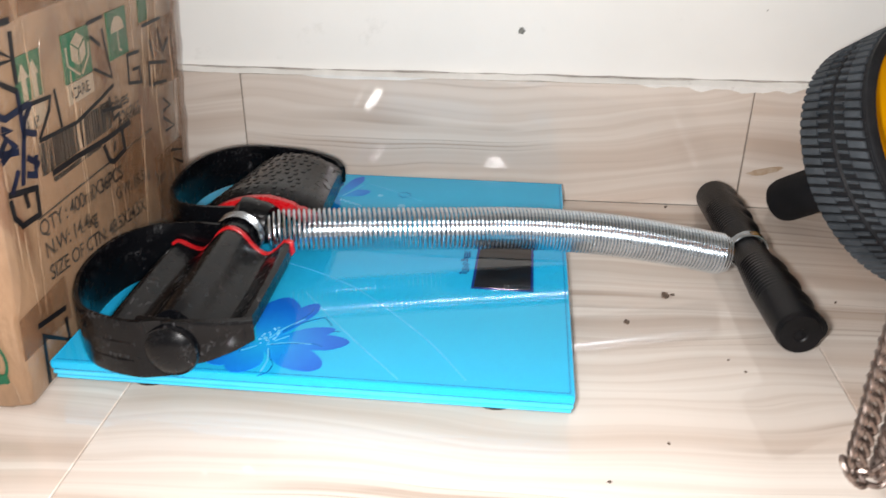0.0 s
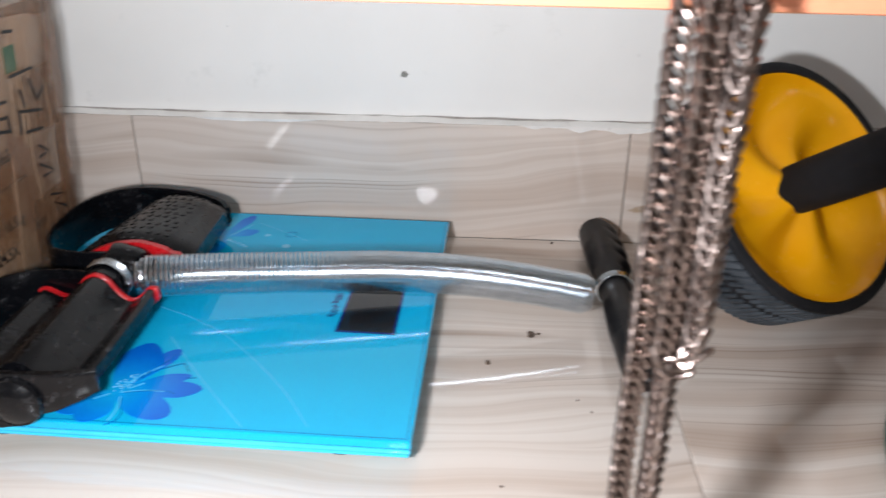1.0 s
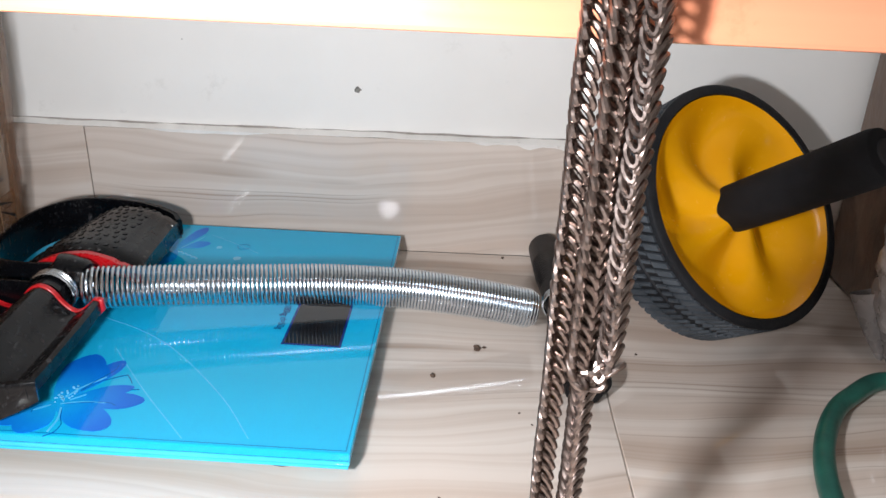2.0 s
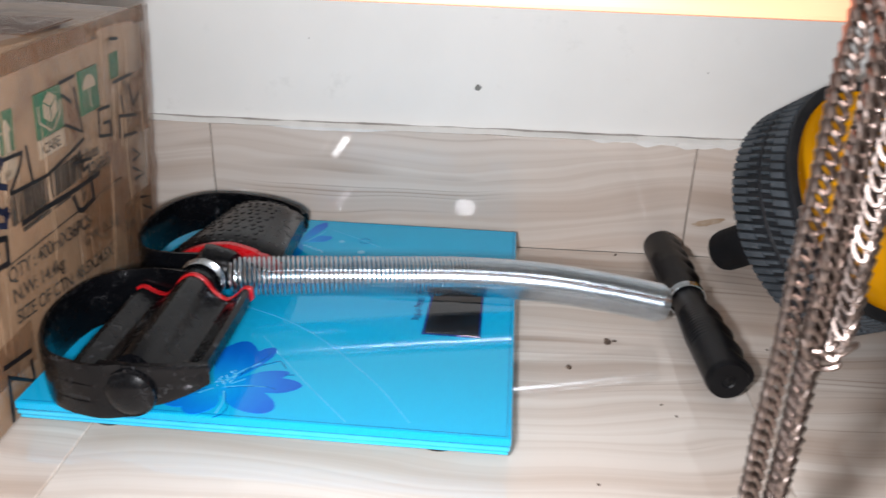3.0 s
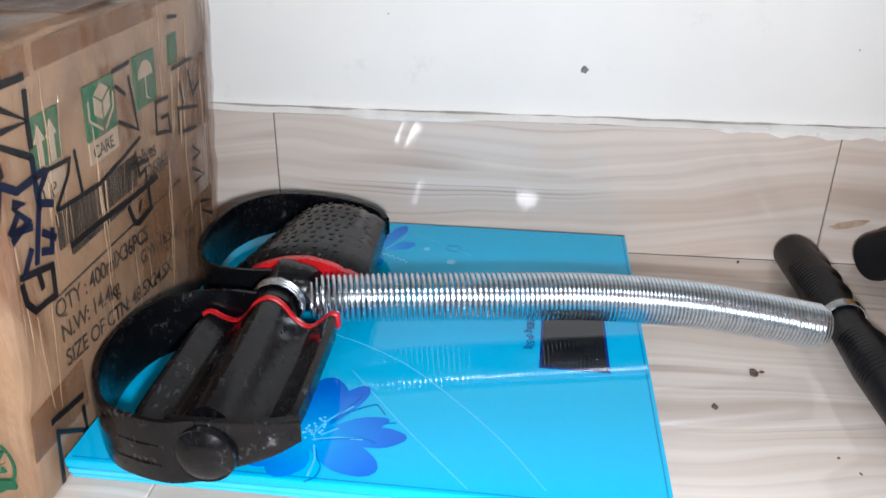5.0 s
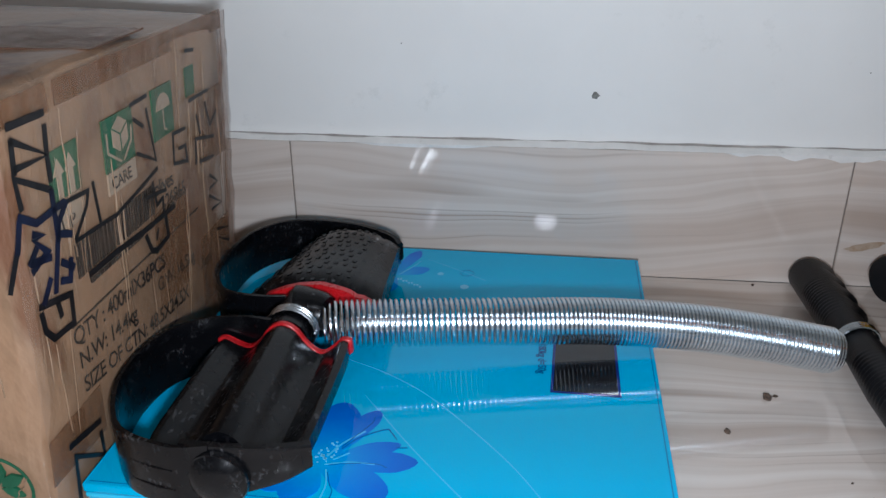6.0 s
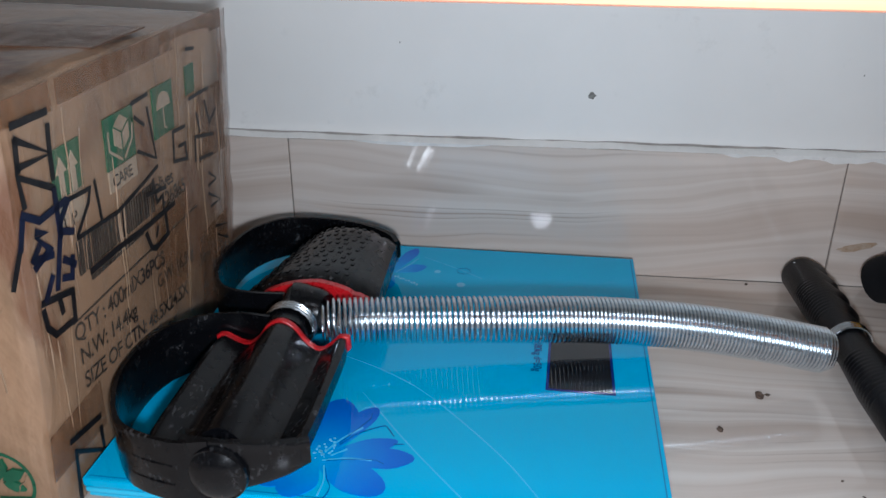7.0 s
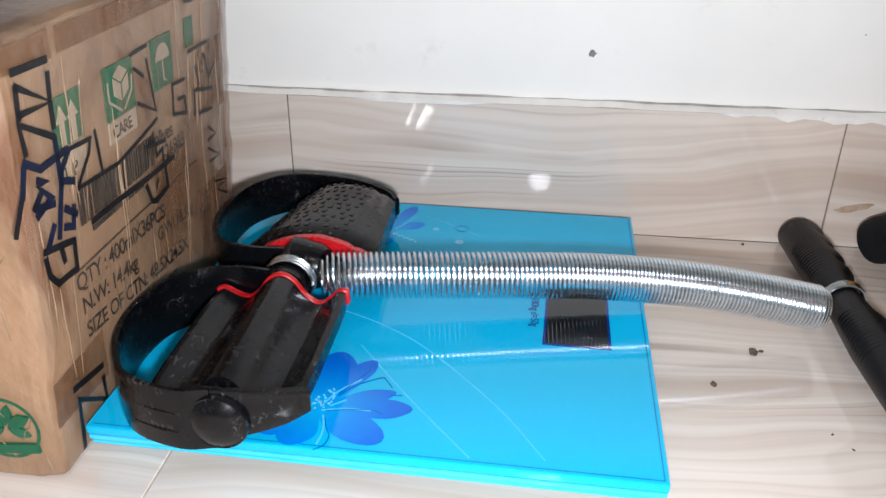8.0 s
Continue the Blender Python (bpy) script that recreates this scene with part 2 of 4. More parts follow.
def part(name, me, parent=None, label=""):
    ob = new(name, me)
    ob.parent = parent
    return tagged(ob, label)


def thing(name, label, category, group="", kind="", at=(0, 0, 0)):
    ob = new(name)
    ob.location = at
    ob.empty_display_size = 0.02
    return tagged(ob, label, category, group, kind)


def box_data(x0, x1, y0, y1, z0, z1, bevel=0.0, seg=2):
    bm = bmesh.new()
    bmesh.ops.create_cube(bm, size=1.0)
    for v in bm.verts:
        v.co = Vector(((x0 + x1) / 2 + v.co.x * (x1 - x0), (y0 + y1) / 2 + v.co.y * (y1 - y0), (z0 + z1) / 2 + v.co.z * (z1 - z0)))
    if bevel:
        bmesh.ops.bevel(bm, geom=bm.edges[:], offset=bevel, segments=seg, profile=0.5, affect="EDGES")
    bm.verts.index_update()
    out = [v.co.copy() for v in bm.verts], [[v.index for v in f.verts] for f in bm.faces]
    bm.free()
    return out


def box(name, mat, *bounds, bevel=0.0, seg=2):
    me = mesh(name, *box_data(*bounds, bevel=bevel, seg=seg), mat, smooth=bevel > 0)
    for f in sorted(me.polygons, key=lambda f: -f.area)[:6]:
        f.use_smooth = False  # the six sides stay truly flat
    return me


def merge(*datas):
    verts, faces = [], []
    for v, f in datas:
        n = len(verts)
        verts += list(v)
        faces += [[i + n for i in g] for g in f]
    return verts, faces


def frames_along(path):
    """Tangent, and two normals that turn as little as they can, for each point of a path."""
    path = [Vector(p) for p in path]
    out, ref = [], None
    for i, p in enumerate(path):
        t = (path[min(i + 1, len(path) - 1)] - path[max(i - 1, 0)]).normalized()
        if ref is None:
            ref = Vector((0, 0, 1)) if abs(t.z) < 0.9 else Vector((0, 1, 0))
        u = (ref - t * ref.dot(t)).normalized()
        ref = u
        out.append((p, t, u, t.cross(u)))
    return out


def sweep(path, radius, around=10, closed=False, caps=True):
    """A round tube along a path; radius: a number or one for each point."""
    fr = frames_along(path)
    n = len(fr)
    verts, faces = [], []
    for i, (p, t, u, w) in enumerate(fr):
        r = radius[i] if isinstance(radius, (list, tuple)) else radius
        verts += [p + (u * math.cos(a) + w * math.sin(a)) * r for a in (2 * math.pi * k / around for k in range(around))]
    for i in range(n if closed else n - 1):
        a, b = i * around, ((i + 1) % n) * around
        faces += [[a + k, a + (k + 1) % around, b + (k + 1) % around, b + k] for k in range(around)]
    if caps and not closed:
        faces += [list(range(around))[::-1], [(n - 1) * around + k for k in range(around)]]
    return verts, faces


def smooth_path(points, steps=8):
    """A curve that passes through the points."""
    p = [Vector(q) for q in points]
    p = [2 * p[0] - p[1]] + p + [2 * p[-1] - p[-2]]
    out = []
    for i in range(1, len(p) - 2):
        for k in range(steps):
            s = k / steps
            out.append(0.5 * ((2 * p[i]) + (p[i + 1] - p[i - 1]) * s + (2 * p[i - 1] - 5 * p[i] + 4 * p[i + 1] - p[i + 2]) * s * s + (3 * p[i] - p[i - 1] - 3 * p[i + 1] + p[i + 2]) * s ** 3))
    return out + [p[-2]]


def lathe(profile, m, around=48):
    """A profile of (radius, height) turned about the z axis of m."""
    verts = [m @ Vector((r * math.cos(a), r * math.sin(a), h)) for r, h in profile for a in (2 * math.pi * k / around for k in range(around))]
    faces = [[i * around + k, i * around + (k + 1) % around, (i + 1) * around + (k + 1) % around, (i + 1) * around + k] for i in range(len(profile) - 1) for k in range(around)]
    return verts, faces


def prism(outline, place, depth):
    """A flat outline of (a, b), set in space by place(a, b, c), with thickness depth."""
    n = len(outline)
    verts = [place(a, b, 0.0) for a, b in outline] + [place(a, b, depth) for a, b in outline]
    faces = [list(range(n))[::-1], list(range(n, 2 * n))] + [[i, (i + 1) % n, n + (i + 1) % n, n + i] for i in range(n)]
    return verts, faces


def strip(points, width):
    """One band of even width along points, as a left and a right edge joined into an outline."""
    p = [Vector((a, b)) for a, b in points]
    left, right = [], []
    for i, q in enumerate(p):
        d0 = (q - p[i - 1]).normalized() if i else (p[1] - q).normalized()
        d1 = (p[i + 1] - q).normalized() if i + 1 < len(p) else d0
        n0, n1 = Vector((-d0.y, d0.x)), Vector((-d1.y, d1.x))
        m = n0 + n1
        m = m / max(m.dot(n0), 0.6) if m.length > 1e-6 else n0
        e = -d0 * width * 0.3 if i == 0 else (d1 * width * 0.3 if i + 1 == len(p) else Vector((0, 0)))
        left.append(q + e + m * width / 2)
        right.append(q + e - m * width / 2)
    return left, right


def band(points, width, place, depth):
    """That band as a thin solid, set in space by place(a, b, c)."""
    left, right = strip(points, width)
    verts, faces = [], []
    for a, b in zip(left, right):
        verts += [place(a.x, a.y, 0.0), place(b.x, b.y, 0.0), place(a.x, a.y, depth), place(b.x, b.y, depth)]
    for i in range(len(left) - 1):
        a, b = 4 * i, 4 * i + 4
        faces += [[a + 2, a + 3, b + 3, b + 2], [a, b, b + 1, a + 1], [a, a + 2, b + 2, b], [a + 1, b + 1, b + 3, a + 3]]
    e = 4 * (len(left) - 1)
    return verts, faces + [[0, 1, 3, 2], [e, e + 2, e + 3, e + 1]]


def words(body, size, m, mat, name, width=1.0):
    """Lettering as a flat mesh, set at m."""
    cu = bpy.data.curves.new(name, "FONT")
    cu.body, cu.size, cu.extrude, cu.space_character, cu.offset = body, size, 0.0, width, size * 0.014
    ob = bpy.data.objects.new(name, cu)
    scene.collection.objects.link(ob)
    bpy.context.view_layer.update()
    me = bpy.data.meshes.new_from_object(ob.evaluated_get(bpy.context.evaluated_depsgraph_get()))
    bpy.data.objects.remove(ob)
    me.name = name
    me.transform(m)
    me.materials.clear()
    me.materials.append(mat)
    return me


# ---- the setting ----
X0, X1, Y0, H = -0.85, 1.30, -2.6, 2.5
tagged(new("wall_north", box("wall_north", WALL, X0 - 0.1, X1 + 0.1, 0.006, 0.12, -0.05, H)), "off-white painted plaster wall above a tiled skirting", "wall", kind="structure")
tagged(new("wall_west", box("wall_west", PLAIN, X0 - 0.1, X0, Y0, 0.006, -0.05, H)), "plain pale plaster side wall", "wall", kind="structure")
tagged(new("wall_east", box("wall_east", PLAIN, X1, X1 + 0.1, Y0, 0.006, -0.05, H)), "plain pale plaster side wall", "wall", kind="structure")
tagged(new("wall_south", box("wall_south", PLAIN, X0 - 0.1, X1 + 0.1, Y0 - 0.1, Y0, -0.05, H)), "plain pale plaster wall", "wall", kind="structure")
tagged(new("ceiling", box("ceiling", PLAIN, X0 - 0.1, X1 + 0.1, Y0 - 0.1, 0.12, H, H + 0.1)), "plain white ceiling", "ceiling", kind="structure")

floor = tagged(new("floor", box("floor", GROUT, X0, X1, Y0, 0.006, -0.05, -0.0012)), "floor of glossy pale wood-look porcelain tiles", "floor", kind="structure")
skirting = tagged(new("baseboard", box("baseboard", DARK_GROUT, X0, X1, 0.0012, 0.006, 0.0, 0.0992)), "skirting of glossy wood-look porcelain tiles", "baseboard", kind="structure")

# a ragged bead of mortar and paint along the top of the skirting
bead = []
for i in range(431):
    x = X0 + 0.005 * i
    n1, n2 = noise.noise((x * 30, 0.3, 0)), noise.noise((x * 90, 4.3, 0))
    low = 0.0996 - 0.0016 * max(0.0, noise.noise((x * 14, 9.1, 0)) + 0.6 * n2) - 0.0052 * max(0.0, min(1.0, (0.072 - abs(x - 0.380)) * 40)) * max(0.15, 0.6 + 0.8 * noise.noise((x * 70, 2.2, 5.0))) - 0.0026 * max(0.0, min(1.0, (0.055 - abs(x - 0.10)) * 40))
    bead.append((x, low, 0.1010 + 0.0012 * n1 + 0.0006 * n2, -0.0008 + 0.0006 * n2))
bv, bf = [], []
for i, (x, lo, hi, fr) in enumerate(bead):
    bv += [(x, 0.0062, lo), (x, fr, lo), (x, fr - 0.0004, max((lo + hi) / 2 - 0.001, 0.0993)), (x, 0.0035, hi), (x, 0.0066, hi + 0.001)]
    if i:
        a, b = 5 * (i - 1), 5 * i
        bf += [[a + k, a + k + 1, b + k + 1, b + k] for k in range(4)]
tagged(new("trim", mesh("trim", bv, bf, MORTAR, smooth=True)), "ragged bead of pale mortar and paint over the skirting", "trim", kind="structure")

crack = [(X0 + 0.006 * i, 0.1022 + 0.0010 * noise.noise((i * 0.18, 0.3, 0)) + 0.0004 * noise.noise((i * 0.54, 4.3, 0))) for i in range(358)]
cv, cf = [], []
for i, (x, z) in enumerate(crack):
    h = 0.0007 + 0.0005 * max(0.0, 0.4 + noise.noise((i * 0.31, 8.0, 0)))
    cv += [(x, 0.0057, z - h), (x, 0.0057, z + h)]
    if i:
        cf.append([2 * i - 2, 2 * i - 1, 2 * i + 1, 2 * i])
tagged(new("trim_crack", mesh("trim_crack", cv, cf, CRACK)), "thin dark crack between plaster and skirting", "trim", kind="structure")


# ---- wooden rail across the corner ----
def make_rail():
    rail = tagged(new("wooden_rail", box("wooden_rail", PINE, X0 - 0.225, X1 - 0.225, -0.011, 0.011, 0.0, 0.080, bevel=0.002)), "orange varnished pine rail spanning between the walls", "rail")
    rail.location, rail.rotation_euler = (0.225, -0.379, 0.2555), (0, radians(0.35), 0)


make_rail()


# ---- taped carton ----
CY0, CY1, CZ = -0.307, -0.072, 0.206


def side(y, z, c=0.0):
    """A place on the carton's long side, c proud of it."""
    return Vector((-0.0262 + 0.07 * z + c, y, z))


def front(x, z, c=0.0):
    return Vector((x, CY0 - c + 0.02 * z, z))


def make_carton():
    carton = thing("cardboard_carton", "worn brown cardboard carton wrapped in clear tape, on the floor", "carton", at=(0, 0, 0))
    bm = bmesh.new()
    bmesh.ops.create_cube(bm, size=1.0)
    bmesh.ops.bevel(bm, geom=bm.edges[:], offset=0.03, segments=3, profile=0.5, affect="EDGES")
    bmesh.ops.subdivide_edges(bm, edges=bm.edges[:], cuts=7, use_grid_fill=True)
    for v in bm.verts:
        p = v.co + Vector((0.5, 0.5, 0.5))
        q = Vector((-0.505 + 0.479 * p.x, CY0 + (CY1 - CY0) * p.y, CZ * p.z))
        q.x += 0.07 * q.z * p.x
        q.y += 0.02 * q.z * (1 - p.y)
        d = noise.noise_vector(q * 9) * 0.0022 + noise.noise_vector(q * 40) * 0.0011
        edge = sum(1 for c in p if c < 0.04 or c > 0.96)
        d *= 1.0 + 1.6 * max(0, edge - 1)
        if p.z < 0.02:
            d.z = 0.0
        if p.x > 0.97 and 0.06 < p.y < 0.94 and 0.05 < p.z < 0.95:
            d.x *= 0.18
        v.co = q + d
    me = bpy.data.meshes.new("body")
    bm.to_mesh(me)
    bm.free()
    me.materials.append(CARTON)
    me.polygons.foreach_set("use_smooth", [True] * len(me.polygons))
    part("body", me, carton)

    # strips of clear tape down the side and over the edges
    rng = random.Random(5)
    for y, w in ((-0.292, 0.046), (-0.248, 0.044), (-0.196, 0.05), (-0.150, 0.046), (-0.102, 0.05)):
        vs, fs = [], []
        n = 26
        for i in range(n + 1):
            s = i / n
            z = 0.004 + s * (CZ - 0.002)
            for k in range(5):
                yy = y + (k / 4 - 0.5) * w + 0.002 * noise.noise((z * 20, y * 9, 0))
                lift = 0.0016 + 0.0011 * noise.noise((yy * 60, z * 30, y)) + 0.0008 * noise.noise((yy * 160, z * 50, 2))
                vs.append(side(min(max(yy, CY0 + 0.003), CY1 - 0.002), z, lift))
        for i in range(n):
            for k in range(4):
                a = i * 5 + k
                fs.append([a, a + 1, a + 6, a + 5])
        part("tape", mesh("tape", vs, fs, TAPE, smooth=True), carton, "wrinkled clear parcel tape")

    def plate(name, pts, mat, c, label=""):
        part(name, mesh(name, *prism(pts, side, c), mat), carton, label)

    # patches of brown tape and the raised folds where the clear tape has crinkled
    for y0, y1, z0, z1 in ((-0.303, -0.256, 0.030, 0.054), (-0.186, -0.143, 0.056, 0.114), (-0.246, -0.214, 0.003, 0.034), (-0.128, -0.080, 0.012, 0.074), (-0.303, -0.266, 0.193, 0.2045), (-0.262, -0.076, 0.1935, 0.2045), (-0.120, -0.078, 0.118, 0.160)):
        e = 0.0018
        plate("brown_tape", [(y0, z0 + e * rng.random()), (y1, z0 - e * rng.random()), (y1 - e * rng.random(), z1 + e * rng.random()), (y0 + e * rng.random(), z1)], BROWN_TAPE, 0.0004, "patch of brown parcel tape")
    part("brown_tape", box("brown_tape", BROWN_TAPE, -0.49, -0.020, -0.215, -0.160, CZ + 0.0008, CZ + 0.0016), carton, "strip of brown parcel tape along the lid")
    for k in range(30):
        y = rng.uniform(CY0 + 0.008, CY1 - 0.006)
        za = rng.uniform(0.004, 0.15)
        zb = min(za + rng.uniform(0.015, 0.07), CZ - 0.002)
        tilt = rng.uniform(-0.06, 0.10)
        path = [side(min(max(y + tilt * (z - za) + 0.0015 * noise.noise((z * 45, k, 0)), CY0 + 0.004), CY1 - 0.003), z, 0.0011 + 0.0006 * noise.noise((z * 60, k, 4))) for z in np.linspace(za, zb, 14)]
        r = rng.uniform(0.00015, 0.00055)
        part("tape_fold", mesh("tape_fold", *sweep(path, [r * (0.3 + 0.7 * math.sin(math.pi * (i + 0.5) / 14)) for i in range(14)], 6), FOLD, smooth=True), carton, "crinkled shiny fold of clear tape")
    for k in range(4):
        x = -0.030 - 0.011 * k - rng.uniform(0, 0.006)
        path = [front(x + 0.003 * noise.noise((z * 30, k, 7)), z, 0.0012) for z in np.linspace(rng.uniform(0.03, 0.10), rng.uniform(0.12, 0.2), 14)]
        part("tape_fold", mesh("tape_fold", *sweep(path, 0.00035, 6), FOLD, smooth=True), carton, "crinkled shiny fold of clear tape")

    vs, fs = [], []
    for i in range(61):
        z = 0.002 + (CZ - 0.004) * i / 60
        ragged = 0.0035 + 0.0030 * noise.noise((z * 55, 3.1, 0)) + 0.0016 * noise.noise((z * 190, 1.7, 0))
        for k, y in enumerate((CY1 - 0.016, CY1 - 0.006, CY1 - 0.001, CY1 + max(0.0008, ragged))):
            vs.append(side(y, z, (0.0018, 0.0022, 0.0016, 0.0004)[k] + 0.0009 * noise.noise((z * 70, y * 60, 4))))
        if i:
            fs += [[4 * i - 4 + k, 4 * i - 3 + k, 4 * i + 1 + k, 4 * i + k] for k in range(3)]
    part("tape_flap", mesh("tape_flap", vs, fs, BROWN_TAPE, smooth=True), carton, "ragged crinkled edge of brown tape")
    for k in range(10):
        x, za = rng.uniform(-0.050, -0.026), rng.uniform(0.008, 0.17)
        lean = rng.uniform(-0.9, 0.9)
        path = [front(min(-0.0245, x + lean * s + 0.0012 * noise.noise((s * 300, k, 2))), za + s, 0.0014) for s in np.linspace(0, rng.uniform(0.008, 0.022), 9)]
        part("tape_fold", mesh("tape_fold", *sweep(path, [0.0003 * (0.3 + 0.7 * math.sin(math.pi * (i + 0.5) / 9)) for i in range(9)], 6), FOLD, smooth=True), carton, "crinkled shiny fold of clear tape")

    def lines(name, groups, width, mat, c, to=side, label=""):
        for g in groups:
            part(name, mesh(name, *band(g, width, lambda a, b, d: to(a, b, c - 0.0003 + d), 0.0002), mat), carton, label)

    def printed(name, groups, width, mat, c, label=""):
        """Many tiny marks that make one print."""
        tagged(part(name, mesh(name, *merge(*(band(g, width, side, c) for g in groups)), mat), carton, label), kind="stuff")

    def square(y0, y1, z0, z1):
        return [(y0, z0), (y1, z0), (y1, z1), (y0, z1)]

    # green handling marks with pale pictures
    plate("green_mark", square(*G1), GREEN, 0.0008, "green handling mark with two pale arrows")
    plate("green_mark", square(*G2), GREEN, 0.0008, "green handling mark with a pale box in a palm")
    plate("green_mark", square(*G3), GREEN, 0.0008, "green handling mark with a pale umbrella")
    plate("green_mark", square(*G4), GREEN, 0.0008, "small green handling mark")
    y0, y1, z0, z1 = G1
    for f in (0.28, 0.68):
        yc, h = y0 + (y1 - y0) * f, z1 - z0
        plate("arrow", [(yc - 0.0018, z0), (yc + 0.0018, z0), (yc + 0.0018, z0 + h * 0.5), (yc + 0.0042, z0 + h * 0.5), (yc, z0 + h * 0.82), (yc - 0.0042, z0 + h * 0.5), (yc - 0.0018, z0 + h * 0.5)], PAPER, 0.0011)
    y0, y1, z0, z1 = G2
    yc, zc, r = (y0 + y1) / 2 + 0.001, z0 + (z1 - z0) * 0.60, (y1 - y0) * 0.30
    hexa = [(yc + r * math.sin(a), zc + r * math.cos(a)) for a in (k * math.pi / 3 for k in range(6))]
    plate("box_picture", hexa, PAPER, 0.0010)
    lines("box_lines", [[(yc, zc), hexa[1]], [(yc, zc), hexa[3]], [(yc, zc), hexa[5]]], 0.0008, GREEN, 0.0013)
    lines("palm_picture", [[(y0 + 0.003, zc + 0.003), (y0 + 0.003, zc - 0.006), (yc - 0.001, z0 + 0.002)], [(y1 - 0.002, zc + 0.001), (y1 - 0.003, zc - 0.006), (yc + 0.002, z0 + 0.002)]], 0.0013, PAPER, 0.0010)
    y0, y1, z0, z1 = G3
    yc, zc, r = (y0 + y1) / 2, z0 + (z1 - z0) * 0.55, (y1 - y0) * 0.34
    plate("umbrella_picture", [(yc + r * math.cos(a), zc + r * math.sin(a)) for a in (k * math.pi / 10 for k in range(11))], PAPER, 0.0010)
    lines("umbrella_stick", [[(yc, zc), (yc, z0 + 0.004), (yc + 0.003, z0 + 0.003)]], 0.0009, PAPER, 0.0010)
    plate("care_label", square(G2[0] + 0.0005, G2[1] - 0.0005, G2[2] - 0.011, G2[2] - 0.0005), PAPER, 0.0008)
    plate("up_label", square(G1[0] + 0.002, G1[1], G1[2] - 0.014, G1[2] - 0.0005), PAPER, 0.0008)

    turn = Matrix(((0, 0, 1), (1, 0, 0), (0, 1, 0))).to_4x4()

    def letter(body, y, z, size, slope=0.0, width=1.0, mat=INK):
        m = Matrix.Translation(side(y, z, 0.0012)) @ turn @ pose(0, 0, 0, 0, 0, slope)
        part("lettering", words(body, size, m, mat, "lettering", width), carton, "black printed words")

    for body, y, z, size, slope in TEXTS:
        letter(body, y, z, size, slope, 0.92)
    # bar code
    y, bars = BAR[0], []
    while y < BAR[1]:
        w = rng.choice((0.0007, 0.0010, 0.0016, 0.0024))
        bars.append(prism(square(y, y + w, BAR[2], BAR[3]), side, 0.0009))
        y += w + rng.choice((0.0009, 0.0013, 0.0020))
    tagged(part("bar_code", mesh("bar_code", *merge(*bars), INK), carton, "black bar code"), kind="stuff")
    dots = [[(DOTS[0] + 0.0023 * k, DOTS[2]), (DOTS[0] + 0.0023 * k + 0.0011, DOTS[2])] for k in range(int((DOTS[1] - DOTS[0]) / 0.0023))]
    printed("dotted_rule", dots, 0.0007, INK, 0.0010)
    small = [[(BAR[0] + 0.010 + 0.0038 * k, BAR[2] - 0.0055), (BAR[0] + 0.0118 + 0.0038 * k, BAR[2] - 0.0055)] for k in range(14)]
    printed("small_print", small, 0.0024, INK, 0.0010)
    # black strokes printed on the tape
    lines("tape_print", TAPE_MARKS, 0.0031, INK, 0.0027, label="thick black strokes printed on the tape")
    lines("tape_print", THIN_MARKS, 0.0021, INK, 0.0027, label="thin black strokes printed on the tape")
    lines("tape_print", NAVY_MARKS, 0.0033, NAVY, 0.0031, label="smudged navy strokes printed on the tape")
    # round leaf mark on the front
    lx, lz, lr = LOGO
    ring = [(lx + lr * math.cos(a), lz + lr * math.sin(a)) for a in (k * math.pi / 20 for k in range(41))]
    lines("leaf_ring", [ring], 0.0016, GREEN, 0.0016, to=front, label="round green leaf mark")
    for a, l in ((0.5, 0.9), (1.35, 0.8), (2.3, 0.8), (-0.35, 0.75), (3.5, 0.7)):
        ca, sa = math.cos(a) * lr * l, math.sin(a) * lr * l
        pts = [(lx + ca * s - sa * w, lz + sa * s + ca * w) for s, w in ((0.1, 0), (0.35, 0.22), (0.65, 0.24), (1.0, 0), (0.65, -0.2), (0.35, -0.16))]
        part("leaf_print", mesh("leaf_print", *prism(pts, front, 0.0014), GREEN), carton)
    part("band_print", mesh("band_print", *prism([(lx - lr, lz - lr * 0.95), (lx + lr * 0.9, lz - lr * 0.8), (lx + lr * 0.85, lz - lr * 0.5), (lx - lr, lz - lr * 0.65)], front, 0.0018), GREEN), carton)


G1, G2, G3, G4 = (-0.2735, -0.2505, 0.1550, 0.1770), (-0.2285, -0.1995, 0.1523, 0.1777), (-0.1775, -0.1530, 0.1520, 0.1792), (-0.1350, -0.1225, 0.1650, 0.1815)
BAR, DOTS, LOGO = (-0.262, -0.186, 0.1150, 0.1315), (-0.273, -0.126, 0.0960), (-0.047, 0.033, 0.016)
TEXTS = [("QTY : 400mlX36PCS", -0.274, 0.0865, 0.0118, -3.0), ("N.W: 14.4kg", -0.272, 0.0735, 0.0118, -5.0), ("SIZE OF CTN: 48.5X24.5X", -0.271, 0.0600, 0.0115, -5.5),
         ("G.W: 16.5kg", -0.190, 0.0705, 0.0105, -4.0), (".3cm", -0.133, 0.0560, 0.0105, -4.0), ("olives", -0.184, 0.1240, 0.0115, -2.0), ("-26865", -0.175, 0.1128, 0.0115, -1.0),
         ("UP", -0.270, 0.1405, 0.0095, 0.0), ("CARE", -0.2255, 0.1435, 0.0085, 0.0), ("MADE", -0.196, 0.0380, 0.0100, -6.0)]
